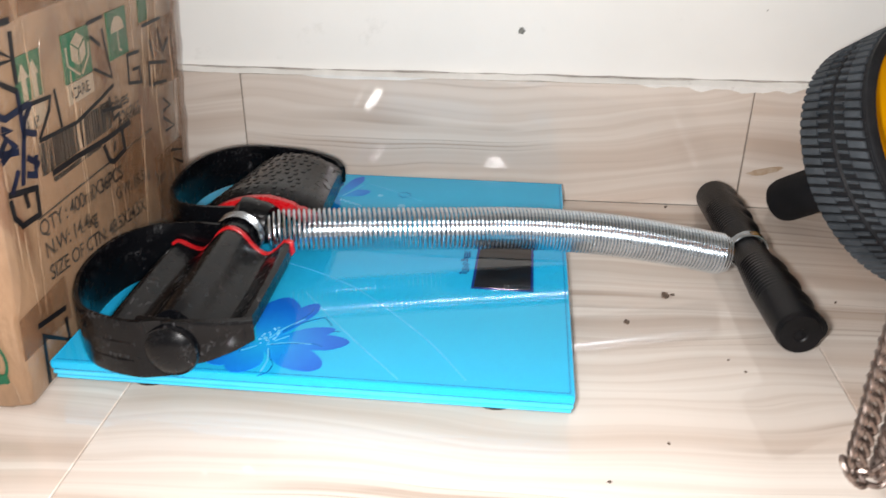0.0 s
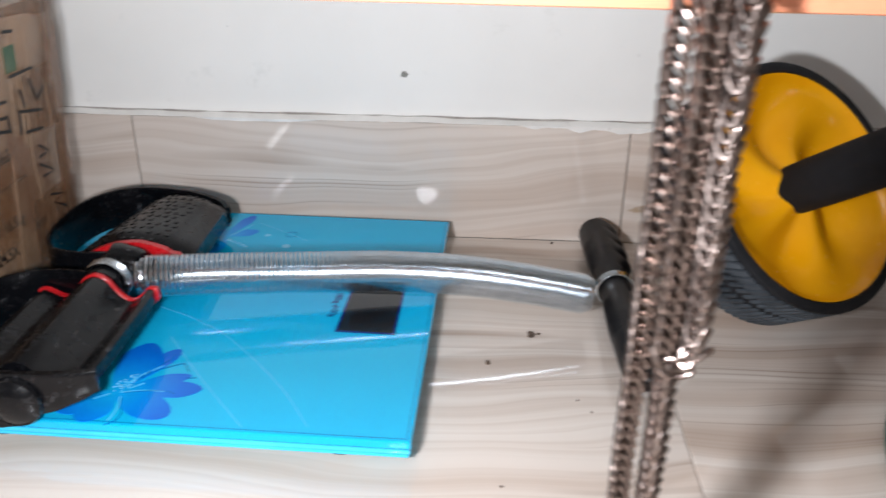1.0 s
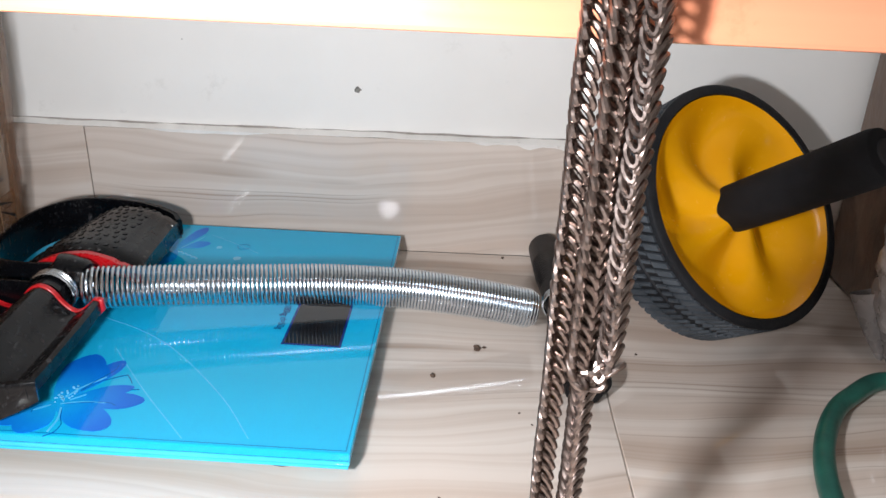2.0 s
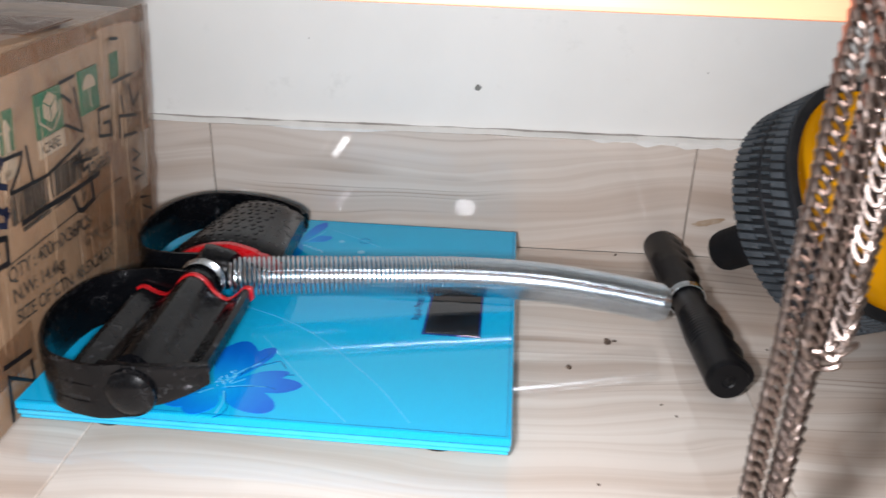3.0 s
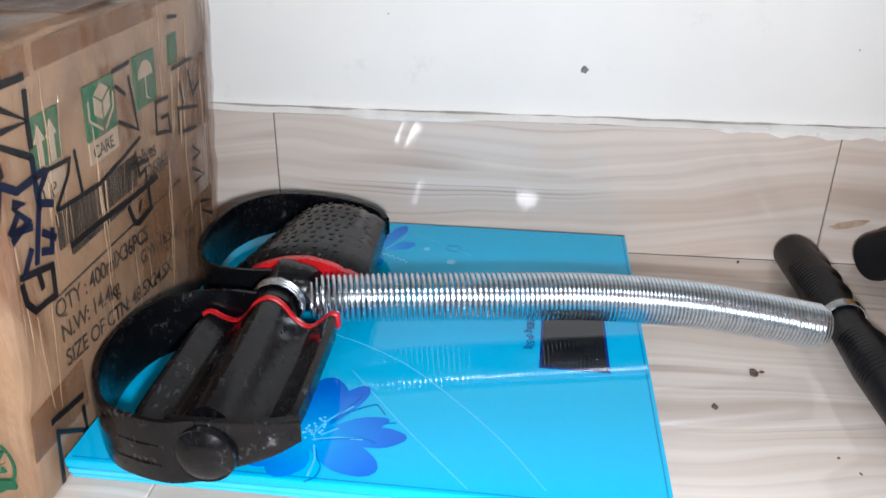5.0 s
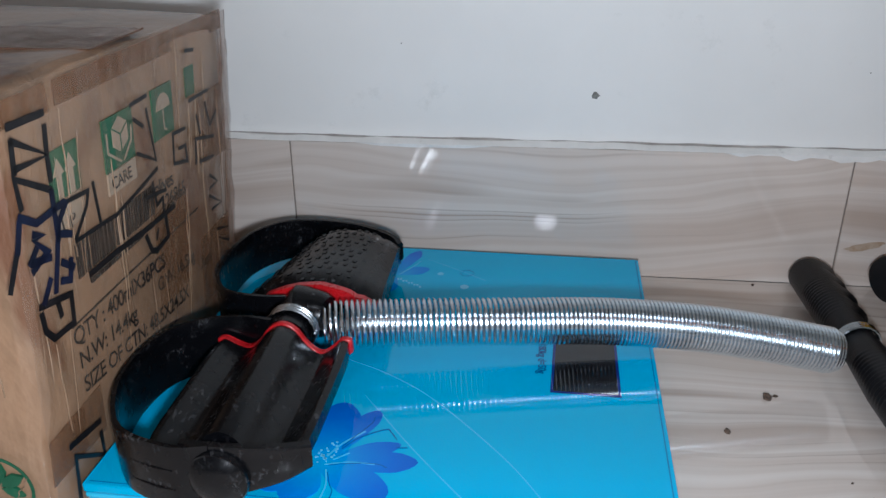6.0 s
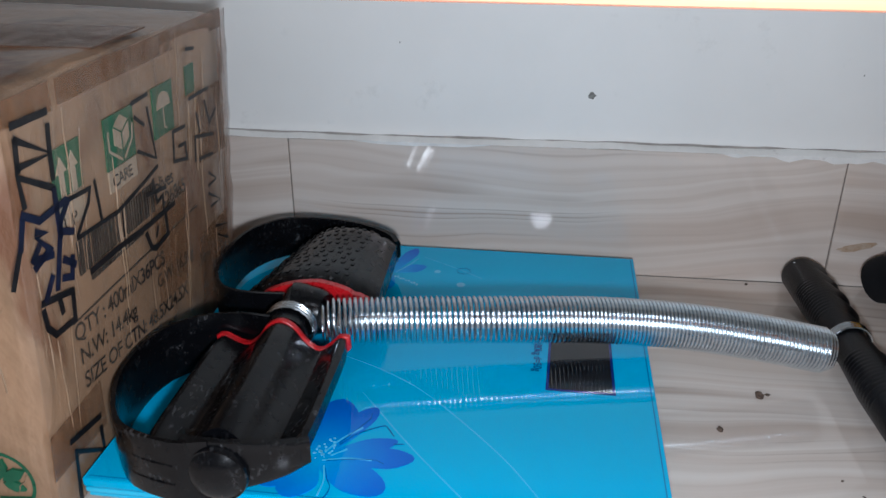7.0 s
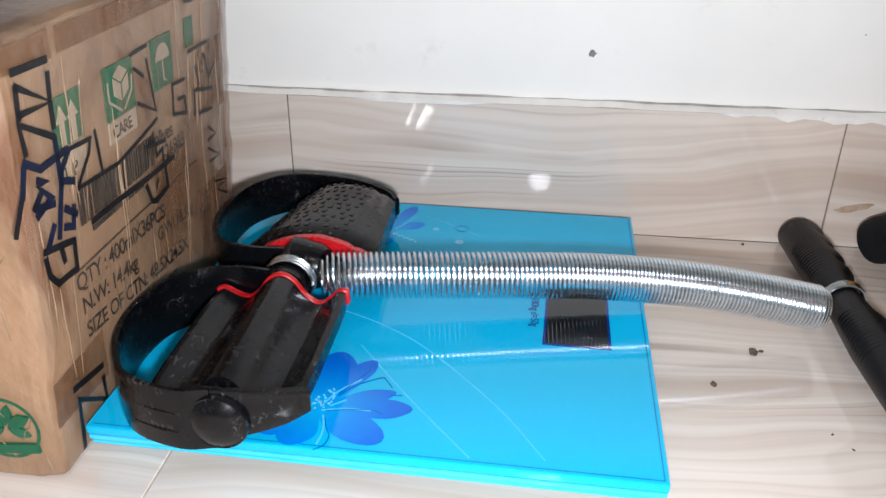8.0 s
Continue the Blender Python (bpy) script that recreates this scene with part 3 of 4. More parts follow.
TAPE_MARKS = [[(-0.2977, 0.1953), (-0.2743, 0.1946)],
              [(-0.2968, 0.1896), (-0.2978, 0.1774)],
              [(-0.2968, 0.1896), (-0.2749, 0.1774), (-0.2974, 0.1788)],
              [(-0.2746, 0.1890), (-0.2756, 0.1776), (-0.2756, 0.1669)],
              [(-0.2971, 0.1627), (-0.2984, 0.1753), (-0.2767, 0.1631)],
              [(-0.3044, 0.1466), (-0.3118, 0.1342)],
              [(-0.2954, 0.1154), (-0.2943, 0.1066), (-0.2892, 0.1004), (-0.2737, 0.0995), (-0.2730, 0.1134), (-0.2953, 0.1188)],
              [(-0.2832, 0.1144), (-0.2821, 0.1077)],
              [(-0.2561, 0.1146), (-0.2314, 0.1142), (-0.1972, 0.1120), (-0.1647, 0.1117)],
              [(-0.2000, 0.1084), (-0.1953, 0.0981), (-0.1901, 0.0958), (-0.1750, 0.0978), (-0.1763, 0.1101)],
              [(-0.2906, 0.0442), (-0.2648, 0.0396)],
              [(-0.2653, 0.0331), (-0.2646, 0.0191), (-0.2880, 0.0366), (-0.2892, 0.0090)]]
THIN_MARKS = [[(-0.2724, 0.1545), (-0.2492, 0.1525), (-0.2516, 0.1467), (-0.2635, 0.1353)],
              [(-0.2637, 0.1345), (-0.2272, 0.1318), (-0.1987, 0.1360), (-0.1812, 0.1393)],
              [(-0.2446, 0.1544), (-0.2421, 0.1348)],
              [(-0.2035, 0.1787), (-0.1862, 0.1792)],
              [(-0.2016, 0.1713), (-0.1924, 0.1651)],
              [(-0.1876, 0.1724), (-0.1816, 0.1440), (-0.2012, 0.1538)],
              [(-0.1865, 0.1066), (-0.1888, 0.1020)],
              [(-0.1434, 0.1500), (-0.1594, 0.1513), (-0.1603, 0.1346), (-0.1429, 0.1307), (-0.1444, 0.1404), (-0.1529, 0.1411)],
              [(-0.1266, 0.1526), (-0.1226, 0.1407)],
              [(-0.1313, 0.1252), (-0.1297, 0.1394), (-0.1030, 0.1333)],
              [(-0.1253, 0.1243), (-0.1048, 0.1213)],
              [(-0.1354, 0.1633), (-0.1075, 0.1631)],
              [(-0.1138, 0.1569), (-0.1073, 0.1416), (-0.0970, 0.1476)],
              [(-0.1121, 0.1109), (-0.1007, 0.1033), (-0.1133, 0.1029)],
              [(-0.1141, 0.0980), (-0.0961, 0.0874), (-0.1118, 0.0884)],
              [(-0.1054, 0.0722), (-0.0855, 0.0660), (-0.1033, 0.0654), (-0.0868, 0.0563)],
              [(-0.1878, 0.1337), (-0.1851, 0.1201), (-0.1777, 0.1215), (-0.1780, 0.1125)],
              [(-0.1970, 0.1287), (-0.1734, 0.1245)],
              [(-0.1359, 0.1913), (-0.1251, 0.1899)]]
NAVY_MARKS = [[(-0.2998, 0.1602), (-0.2897, 0.1538), (-0.2700, 0.1549)],
              [(-0.2768, 0.1624), (-0.2769, 0.1410)],
              [(-0.2680, 0.1542), (-0.2751, 0.1479), (-0.2839, 0.1202)],
              [(-0.3004, 0.1581), (-0.3042, 0.1473)],
              [(-0.2928, 0.1501), (-0.2853, 0.1470), (-0.2934, 0.1479), (-0.2853, 0.1394), (-0.2968, 0.1357)],
              [(-0.2959, 0.1391), (-0.2840, 0.1362)],
              [(-0.2755, 0.1430), (-0.2672, 0.1395)],
              [(-0.2766, 0.1303), (-0.2687, 0.1245)],
              [(-0.2700, 0.1286), (-0.2723, 0.1200), (-0.2787, 0.1226)],
              [(-0.2865, 0.1269), (-0.2929, 0.1194)],
              [(-0.2925, 0.1438), (-0.2978, 0.1394)]]
make_carton()


# ---- bathroom scale ----
def make_scale():
    s = thing("bathroom_scale", "bright cyan glass bathroom scale with blue flower prints", "scale", at=(0.1185, -0.1515, 0.0))
    s.rotation_euler = (0, 0, radians(-1.25))
    hw, hd, top = 0.1373, 0.1395, 0.021
    part("glass_top", box("glass_top", GLASS, -hw, hw, -hd, hd, top - 0.005, top, bevel=0.0009), s)
    part("seam", box("seam", DARK_BLUE, -hw + 0.0012, hw - 0.0012, -hd + 0.0012, hd - 0.0012, top - 0.0057, top - 0.0050), s, "thin dark seam under the glass")
    part("glass_layer", box("glass_layer", GLASS_EDGE, -hw + 0.0004, hw - 0.0004, -hd + 0.0004, hd - 0.0004, top - 0.0085, top - 0.0058, bevel=0.0008), s, "pale cyan glass edge")
    part("seam", box("seam", GLASS, -hw + 0.0022, hw - 0.0022, -hd + 0.0022, hd - 0.0022, top - 0.0094, top - 0.0086), s)
    part("base_tray", box("base_tray", GLASS_EDGE, -hw + 0.0012, hw - 0.0012, -hd + 0.0012, hd - 0.0012, top - 0.0115, top - 0.0095, bevel=0.0008), s)
    for x in (-0.093, 0.097):
        for y in (-0.1140, 0.1140):
            part("foot", mesh("foot", *lathe([(0.0, 0.0), (0.0135, 0.0), (0.0150, 0.002), (0.0150, 0.0098), (0.0, 0.0098)], pose(x, y, 0), 24), RUBBER, smooth=True), s, "black rubber foot")

    inv = (Matrix.Translation(s.location) @ Matrix.Rotation(radians(-1.25), 4, "Z")).inverted()

    def flat(x, y, c=0.0):
        p = inv @ Vector((x, y, 0))
        return Vector((p.x, p.y, top + c))

    def decal(name, pts, mat, c=0.00015, label=""):
        part(name, mesh(name, *prism(pts, flat, c), mat), s, label)

    def petal(cx, cy, angle, length, width, tip=0.35):
        pts = []
        for k in range(25):
            u = 2 * math.pi * k / 24
            a, b = (1 - math.cos(u)) / 2, math.sin(u) / 2
            w = width * (0.28 + 0.72 * a ** 0.7) * (1 + 0.10 * math.sin(9 * a + angle * 5) * a)
            l = length * (a + 0.05 * tip * math.cos(4 * u) * a)
            pts.append((cx + math.cos(angle) * l - math.sin(angle) * b * w, cy + math.sin(angle) * l + math.cos(angle) * b * w))
        return pts

    for n, (a, l, w) in enumerate(((87, 0.049, 0.030), (63, 0.0485, 0.017), (25, 0.041, 0.015), (6, 0.0475, 0.019), (-29, 0.0415, 0.026), (217, 0.031, 0.024), (254, 0.0285, 0.026))):
        decal("petal", petal(0.0843, -0.2612, radians(a), l, w), PETAL, 0.00010 + 0.00003 * n, "blue printed petal, darker towards its tip")
    for n, (a, l, w) in enumerate(((72, 0.042, 0.013), (26, 0.026, 0.015), (256, 0.031, 0.026), (205, 0.024, 0.020), (120, 0.024, 0.012))):
        decal("petal", petal(0.0858, -0.0571, radians(a), l, w), PETAL_BACK, 0.00010 + 0.00003 * n, "blue printed petal, darker towards its tip")
    rng = random.Random(3)
    for k in range(26):
        a, r = rng.uniform(0, 6.28), rng.random() ** 0.6
        x, y, q = 0.0872 + 0.0046 * r * math.cos(a) + 0.0022 * r * math.sin(a), -0.2535 + 0.0085 * r * math.sin(a), rng.uniform(0.0004, 0.0008)
        decal("stamen_dot", [(x + q * math.cos(b), y + q * math.sin(b)) for b in (j * math.pi / 4 for j in range(8))], PALE_BLUE, 0.00042)
    for k in range(9):
        x, y = 0.0900 + 0.0021 * k, -0.0640 - 0.0013 * k + 0.0012 * (k % 2)
        decal("stamen_dot", [(x + 0.0008 * math.cos(b), y + 0.0011 * math.sin(b)) for b in (j * math.pi / 4 for j in range(8))], PALE_BLUE, 0.00042)

    def line(name, pts, width, mat, c=0.00040, steps=6):
        path = smooth_path([(x, y, 0) for x, y in pts], steps)
        part(name, mesh(name, *band([(p.x, p.y) for p in path], width, flat, c), mat), s)

    for pts in (((0.0933, -0.2486), (0.0975, -0.2409), (0.1044, -0.2282), (0.1049, -0.2230)), ((0.0937, -0.2500), (0.1004, -0.2406), (0.1122, -0.2327), (0.1156, -0.2347), (0.1192, -0.2401)), ((0.0901, -0.2627), (0.1018, -0.2603), (0.1130, -0.2597), (0.1179, -0.2618)), ((0.0909, -0.2682), (0.0932, -0.2751), (0.0959, -0.2806), (0.0951, -0.2871), (0.0910, -0.2911)), ((0.1203, -0.2466), (0.1254, -0.2459)), ((0.0786, -0.2646), (0.0753, -0.2680), (0.0754, -0.2711))):
        line("vein_line", pts, 0.0004, PETAL_LINE)
    for pts in (((0.0879, -0.2562), (0.0928, -0.2463), (0.1023, -0.2354)), ((0.0880, -0.2625), (0.0988, -0.2598), (0.1116, -0.2599)), ((0.0896, -0.2662), (0.0921, -0.2765), (0.0915, -0.2868)), ((0.0913, -0.2585), (0.0979, -0.2531)), ((0.0828, -0.2640), (0.0757, -0.2693)), ((0.0898, -0.0566), (0.0979, -0.0432), (0.1020, -0.0339))):
        line("petal_ray", pts, 0.0009, FAINT, 0.00036)
    for pts in (((0.0744, -0.1672), (0.1045, -0.1821), (0.1337, -0.2043), (0.1736, -0.2489), (0.1976, -0.2849)), ((0.0957, -0.2037), (0.1277, -0.2456), (0.1630, -0.2874)), ((0.1065, -0.0303), (0.1291, -0.0448), (0.1507, -0.0603))):
        line("curved_line", pts, 0.0006, FAINT, 0.00012, 10)
    for x, y, r in ((0.137, -0.071, 0.0030), (0.1185, -0.053, 0.0023)):
        decal("pale_dot", [(x + r * math.cos(b), y + r * math.sin(b)) for b in (j * math.pi / 10 for j in range(20))], PALE_BLUE)
    line("dot_ring", [(0.137 + 0.0047 * math.cos(b), -0.050 + 0.0045 * math.sin(b)) for b in (j * math.pi / 8 for j in range(17))], 0.0003, PETAL_LINE, 0.0002, 2)
    for pts in (((-hw + 0.003, -hd + 0.0024), (hw - 0.0024, -hd + 0.0024)), ((hw - 0.0024, -hd + 0.0024), (hw - 0.0024, hd - 0.003))):
        part("edge_line", mesh("edge_line", *band(pts, 0.0006, lambda a, b, c: Vector((a, b, top + c)), 0.00015), EDGE_LINE), s, "thin darker line inside the glass edge")
    decal("display_frame", [(0.1952, -0.1905), (0.2335, -0.1915), (0.2345, -0.1295), (0.1975, -0.1285)], DARK_BLUE, 0.0002, "dark blue border of the display")
    decal("display", [(0.1968, -0.1888), (0.2320, -0.1898), (0.2330, -0.1310), (0.1990, -0.1300)], DISPLAY, 0.0003, "smoked black display window")
    at = flat(0.1885, -0.1400, 0.0002)
    part("lettering", words("180kg d=50g", 0.0066, Matrix.Translation(at) @ pose(0, 0, 0, 0, 0, -89), DARK_BLUE, "lettering", 0.95), s, "small dark blue capacity print")


make_scale()


# ---- foot-pedal spring exerciser ----
def make_exerciser():
    t = thing("spring_exerciser", "black pedal exerciser with steel coil spring lying over the scale", "exerciser", at=(0, 0, 0))

    # the wavy foot plate
    prof = [(0.0125, 0.0460), (0.0160, 0.0475), (0.0230, 0.0440), (0.0300, 0.0425), (0.0365, 0.0470), (0.0425, 0.0550), (0.0500, 0.0585), (0.0575, 0.0550), (0.0640, 0.0460), (0.0715, 0.0410), (0.0785, 0.0450), (0.0840, 0.0505), (0.0880, 0.0500)]
    low = [(0.0885, 0.0430), (0.0780, 0.0330), (0.0640, 0.0260), (0.0500, 0.0235), (0.0360, 0.0265), (0.0230, 0.0330), (0.0130, 0.0400)]

    wave = [(p.x, p.y) for p in smooth_path([(x, z, 0) for x, z in prof], 3)]
    keel = [(p.x, p.y) for p in smooth_path([(x, z, 0) for x, z in low], 3)]

    def plate(y0, y1, grow=0.0, skew=0.0):
        ring = [(x, z + grow) for x, z in wave] + keel
        n, rows = len(ring), 10
        vs, fs = [], []
        for r in range(rows + 1):
            s = r / rows
            y = y0 + (y1 - y0) * s
            pinch = 1.0 - 0.05 * (abs(2 * s - 1) ** 6)
            vs += [Vector((0.05 + (x - 0.05) * pinch + skew * (s - 0.5), y, 0.040 + (z - 0.040) * pinch)) for x, z in ring]
        for r in range(rows):
            for k in range(n):
                fs.append([r * n + k, r * n + (k + 1) % n, (r + 1) * n + (k + 1) % n, (r + 1) * n + k])
        fs += [list(range(n))[::-1], [rows * n + k for k in range(n)]]
        return vs, fs

    def ribbon(points, lo, hi, thick, lean=0.0, steps=8):
        """An upright band along points (x, y); lean: how far the top leans outward."""
        path = smooth_path([(x, y, 0) for x, y in points], steps)
        fr = frames_along(path)
        vs, fs = [], []
        for i, (p, tan, _, _) in enumerate(fr):
            n = Vector((tan.y, -tan.x, 0)).normalized()
            s = i / (len(fr) - 1)
            z0 = lo[0] + (lo[1] - lo[0]) * s
            z1 = hi[0] + (hi[1] - hi[0]) * s
            out = lean * math.sin(math.pi * s)
            zm = (z1 - z0) * 0.12
            for z, d in ((z0, 0.3), (z0 + zm, 0.0), (z1 - zm, 0.0), (z1, 0.3)):
                f = (z - z0) / (z1 - z0)
                q = p + n * out * f
                vs += [Vector((q.x, q.y, z)) + n * thick * (0.5 - 0.5 * d), Vector((q.x, q.y, z)) - n * thick * (0.5 - 0.5 * d)]
        loop = [0, 2, 4, 6, 7, 5, 3, 1]
        for i in range(len(fr) - 1):
            a, b = 8 * i, 8 * (i + 1)
            for k in range(8):
                fs.append([a + loop[k], a + loop[(k + 1) % 8], b + loop[(k + 1) % 8], b + loop[k]])
        e = 8 * (len(fr) - 1)
        fs += [loop[::-1], [e + k for k in loop]]
        return vs, fs

    near = part("pedal", mesh("pedal", *plate(-0.2895, -0.196), RUBBER, smooth=True), t, "black plastic pedal, wavy side up")
    part("red_insert", mesh("red_insert", *plate(-0.1965, -0.1925, 0.0004), RED, smooth=True), near, "red plastic edge")
    part("foot_strap", mesh("foot_strap", *ribbon([(0.047, -0.2960), (0.030, -0.2985), (0.004, -0.2890), (-0.011, -0.2650), (-0.0165, -0.2380), (-0.0120, -0.2100), (0.004, -0.1930), (0.024, -0.1880), (0.042, -0.1900)], (0.0225, 0.024), (0.0555, 0.0575), 0.0030), RUBBER, smooth=True), near, "black rubber foot strap")
    # end arm, bolt cap and its rim
    part("end_arm", mesh("end_arm", *ribbon([(0.034, -0.2950), (0.056, -0.2940), (0.076, -0.2905), (0.0895, -0.2850)], (0.0226, 0.0400), (0.0555, 0.0520), 0.0050), RUBBER, smooth=True), near)
    for z in (0.0325, 0.0430):
        raised = [(x, y - 0.0016, z) for x, y in ((0.003, -0.2880), (0.012, -0.2935), (0.022, -0.2970), (0.031, -0.2985))]
        part("strap_rib", mesh("strap_rib", *sweep(smooth_path(raised, 5), 0.0006, 6), RUBBER, smooth=True), near, "thin raised line on the strap")
    cap = Matrix.Translation((0.050, -0.296, 0.0385)) @ pose(0, 0, 0, 90, 0, 0)
    part("bolt_cap", mesh("bolt_cap", *lathe([(0.0146, -0.002), (0.0146, 0.0022), (0.0140, 0.0032), (0.0132, 0.0030), (0.0126, 0.0034), (0.0105, 0.0050), (0.0075, 0.0062), (0.004, 0.0069), (0.0, 0.0071)], cap, 40), RUBBER, smooth=True), near, "round black end cap")

    # the far pedal shows its arched tread side
    arch, rows, n = [], 12, 26
    bow = [p.y for p in smooth_path([(0, 0.0400, 0), (1, 0.0475, 0), (2, 0.0545, 0), (3, 0.0585, 0), (4, 0.0605, 0), (5, 0.0608, 0), (6, 0.0598, 0), (7, 0.0575, 0), (8, 0.0535, 0), (9, 0.0480, 0)], 3)]
    for r in range(rows + 1):
        s = r / rows
        y = -0.147 + 0.089 * s
        for k in range(n + 1):
            u = k / n
            x = 0.0050 + 0.0895 * u + (0.016 * s * (1 - u)) - 0.003 * s * u
            z = bow[k] - 0.0030 * s - 0.004 * max(0, abs(2 * s - 1) - 0.8) * 5 - (0.0012 if k == 22 else 0.0)
            arch.append(Vector((x, y, z)))
    m = n + 1
    top = list(arch)
    bot = [Vector((p.x, p.y, max(0.026, p.z - 0.013))) for p in arch]
    fs = []
    N = len(top)
    for r in range(rows):
        for k in range(n):
            a = r * m + k
            fs += [[a, a + 1, a + m + 1, a + m], [N + a, N + a + m, N + a + m + 1, N + a + 1]]
    rim = [k for k in range(m)] + [r * m + n for r in range(1, rows + 1)] + [rows * m + k for k in range(n - 1, -1, -1)] + [r * m for r in range(rows - 1, 0, -1)]
    fs += [[rim[i], N + rim[i], N + rim[(i + 1) % len(rim)], rim[(i + 1) % len(rim)]] for i in range(len(rim))]
    far = part("pedal", mesh("pedal", top + bot, fs, RUBBER, smooth=True), t, "black plastic pedal, textured side up")
    studs = []
    for r in range(12):
        for k in range(11):
            if (r + 2 * k) % 5 == 0:
                continue
            u, s = (k + 0.55 + 0.3 * (r % 2)) / 14.2, (r + 0.6) / 12.6
            i, j = min(int(s * rows), rows - 1), min(int(u * n), n - 1)
            fs_, fu = s * rows - i, u * n - j
            c = top[i * m + j].lerp(top[i * m + j + 1], fu).lerp(top[(i + 1) * m + j].lerp(top[(i + 1) * m + j + 1], fu), fs_)
            nx = (top[i * m + j + 1] - top[i * m + j]).normalized()
            ny = Vector((0.12, 1, 0)).normalized()
            nz = nx.cross(ny).normalized()
            q = [c + nx * sx * 0.0013 + ny * sy * 0.0017 for sx, sy in ((-1, -1), (1, -1), (1, 1), (-1, 1))]
            q2 = [c + nx * sx * 0.0011 + ny * sy * 0.0015 for sx, sy in ((-1, -1), (1, -1), (1, 1), (-1, 1))]
            studs.append(([v - nz * 0.001 for v in q] + [v + nz * 0.0005 for v in q2], [[4, 5, 6, 7], [0, 1, 5, 4], [1, 2, 6, 5], [2, 3, 7, 6], [3, 0, 4, 7]]))
    part("tread_studs", mesh("tread_studs", *merge(*studs), RUBBER), far, "small raised anti-slip studs")
    edge = [top[k] for k in range(6, m)]
    red = prism([(q.x, q.z + 0.0030 - 0.003 * abs(2 * i / (len(edge) - 1) - 1)) for i, q in enumerate(edge)] + [(q.x, q.z - 0.0075) for q in reversed(edge)], lambda a, b, c: Vector((a, -0.1515 + c, b)), 0.0045)
    part("red_insert", mesh("red_insert", *red, RED), far, "red plastic edge")
    part("foot_strap", mesh("foot_strap", *ribbon([(0.046, -0.1600), (0.022, -0.1605), (0.002, -0.1540), (-0.0100, -0.1330), (-0.0140, -0.1000), (-0.0100, -0.0700), (0.006, -0.0480), (0.028, -0.0420), (0.056, -0.0455), (0.074, -0.0530)], (0.0230, 0.026), (0.0560, 0.0535), 0.0030), RUBBER, smooth=True), far, "black rubber foot strap")
    part("end_arm", mesh("end_arm", *ribbon([(0.060, -0.0460), (0.076, -0.0500), (0.0865, -0.0550), (0.0915, -0.0610)], (0.0260, 0.0340), (0.0535, 0.0470), 0.0050), RUBBER, smooth=True), far)

    # axle with a collar and the spring's hook wound round it
    part("axle", mesh("axle", *sweep([(0.050, -0.192, 0.046), (0.050, -0.155, 0.047)], 0.0125, 24), RUBBER, smooth=True), t, "black axle between the pedals")
    part("collar", mesh("collar", *sweep(smooth_path([(0.048, -0.1645, 0.047), (0.058, -0.1635, 0.047), (0.068, -0.166, 0.0475)], 4), [0.0165, 0.0165, 0.016, 0.0155, 0.0145, 0.014, 0.0135, 0.0125, 0.011], 24), RUBBER, smooth=True), t)
    hook = []
    for k in range(3 * 18):
        a = 2 * math.pi * k / 18
        hook.append((0.0505 + 0.0142 * math.cos(a), -0.1845 + 0.0024 * k / 18, 0.0465 + 0.0142 * math.sin(a)))
    part("spring_hook", mesh("spring_hook", *sweep(hook, 0.00115, 8), STEEL, smooth=True), t, "bright steel coil round the axle")

    # coil spring, stretched near the pedals and closed towards the grip
    spine = smooth_path([(0.068, -0.176, 0.0475), (0.115, -0.166, 0.0460), (0.175, -0.155, 0.0440), (0.225, -0.147, 0.0425), (0.275, -0.142, 0.0388), (0.318, -0.139, 0.0325), (0.361, -0.1370, 0.0245)], 20)
    acc = [0.0]
    for a, b in zip(spine, spine[1:]):
        acc.append(acc[-1] + (b - a).length)
    total = acc[-1]
    fr = frames_along(spine)
    coil, phase, s = [], 0.0, 0.0
    seg = 24
    while s < total:
        f = s / total
        pitch = 0.0031 if f < 0.30 else 0.0031 - 0.0009 * max(0.0, min(1.0, (f - 0.30) / 0.30))
        i = max(k for k in range(len(acc)) if acc[k] <= s)
        i = min(i, len(spine) - 2)
        w = (s - acc[i]) / max(acc[i + 1] - acc[i], 1e-6)
        p = spine[i].lerp(spine[i + 1], w)
        u, v = fr[i][2].lerp(fr[i + 1][2], w), fr[i][3].lerp(fr[i + 1][3], w)
        r = 0.0128 * min(1.0, 0.75 + 12 * min(f, 1 - f))
        r += 0.00010 * noise.noise((f * 60, 0, 0))
        coil.append(p + u * r * math.cos(phase) + v * r * math.sin(phase))
        phase += 2 * math.pi / seg
        s += pitch / seg
    part("coil_spring", mesh("coil_spring", *sweep(coil, 0.00105, 8), STEEL, smooth=True), t, "bright zinc-plated coil spring")

    # hand grip with finger grooves
    a, b = Vector((0.3770, -0.0140, 0.0158)), Vector((0.3850, -0.2165, 0.0160))
    ax = (b - a).normalized()
    sx = Vector((0, 0, 1)).cross(ax).normalized()
    sx = sx if sx.x > 0 else -sx
    up = ax.cross(sx)
    up = up if up.z > 0 else -up

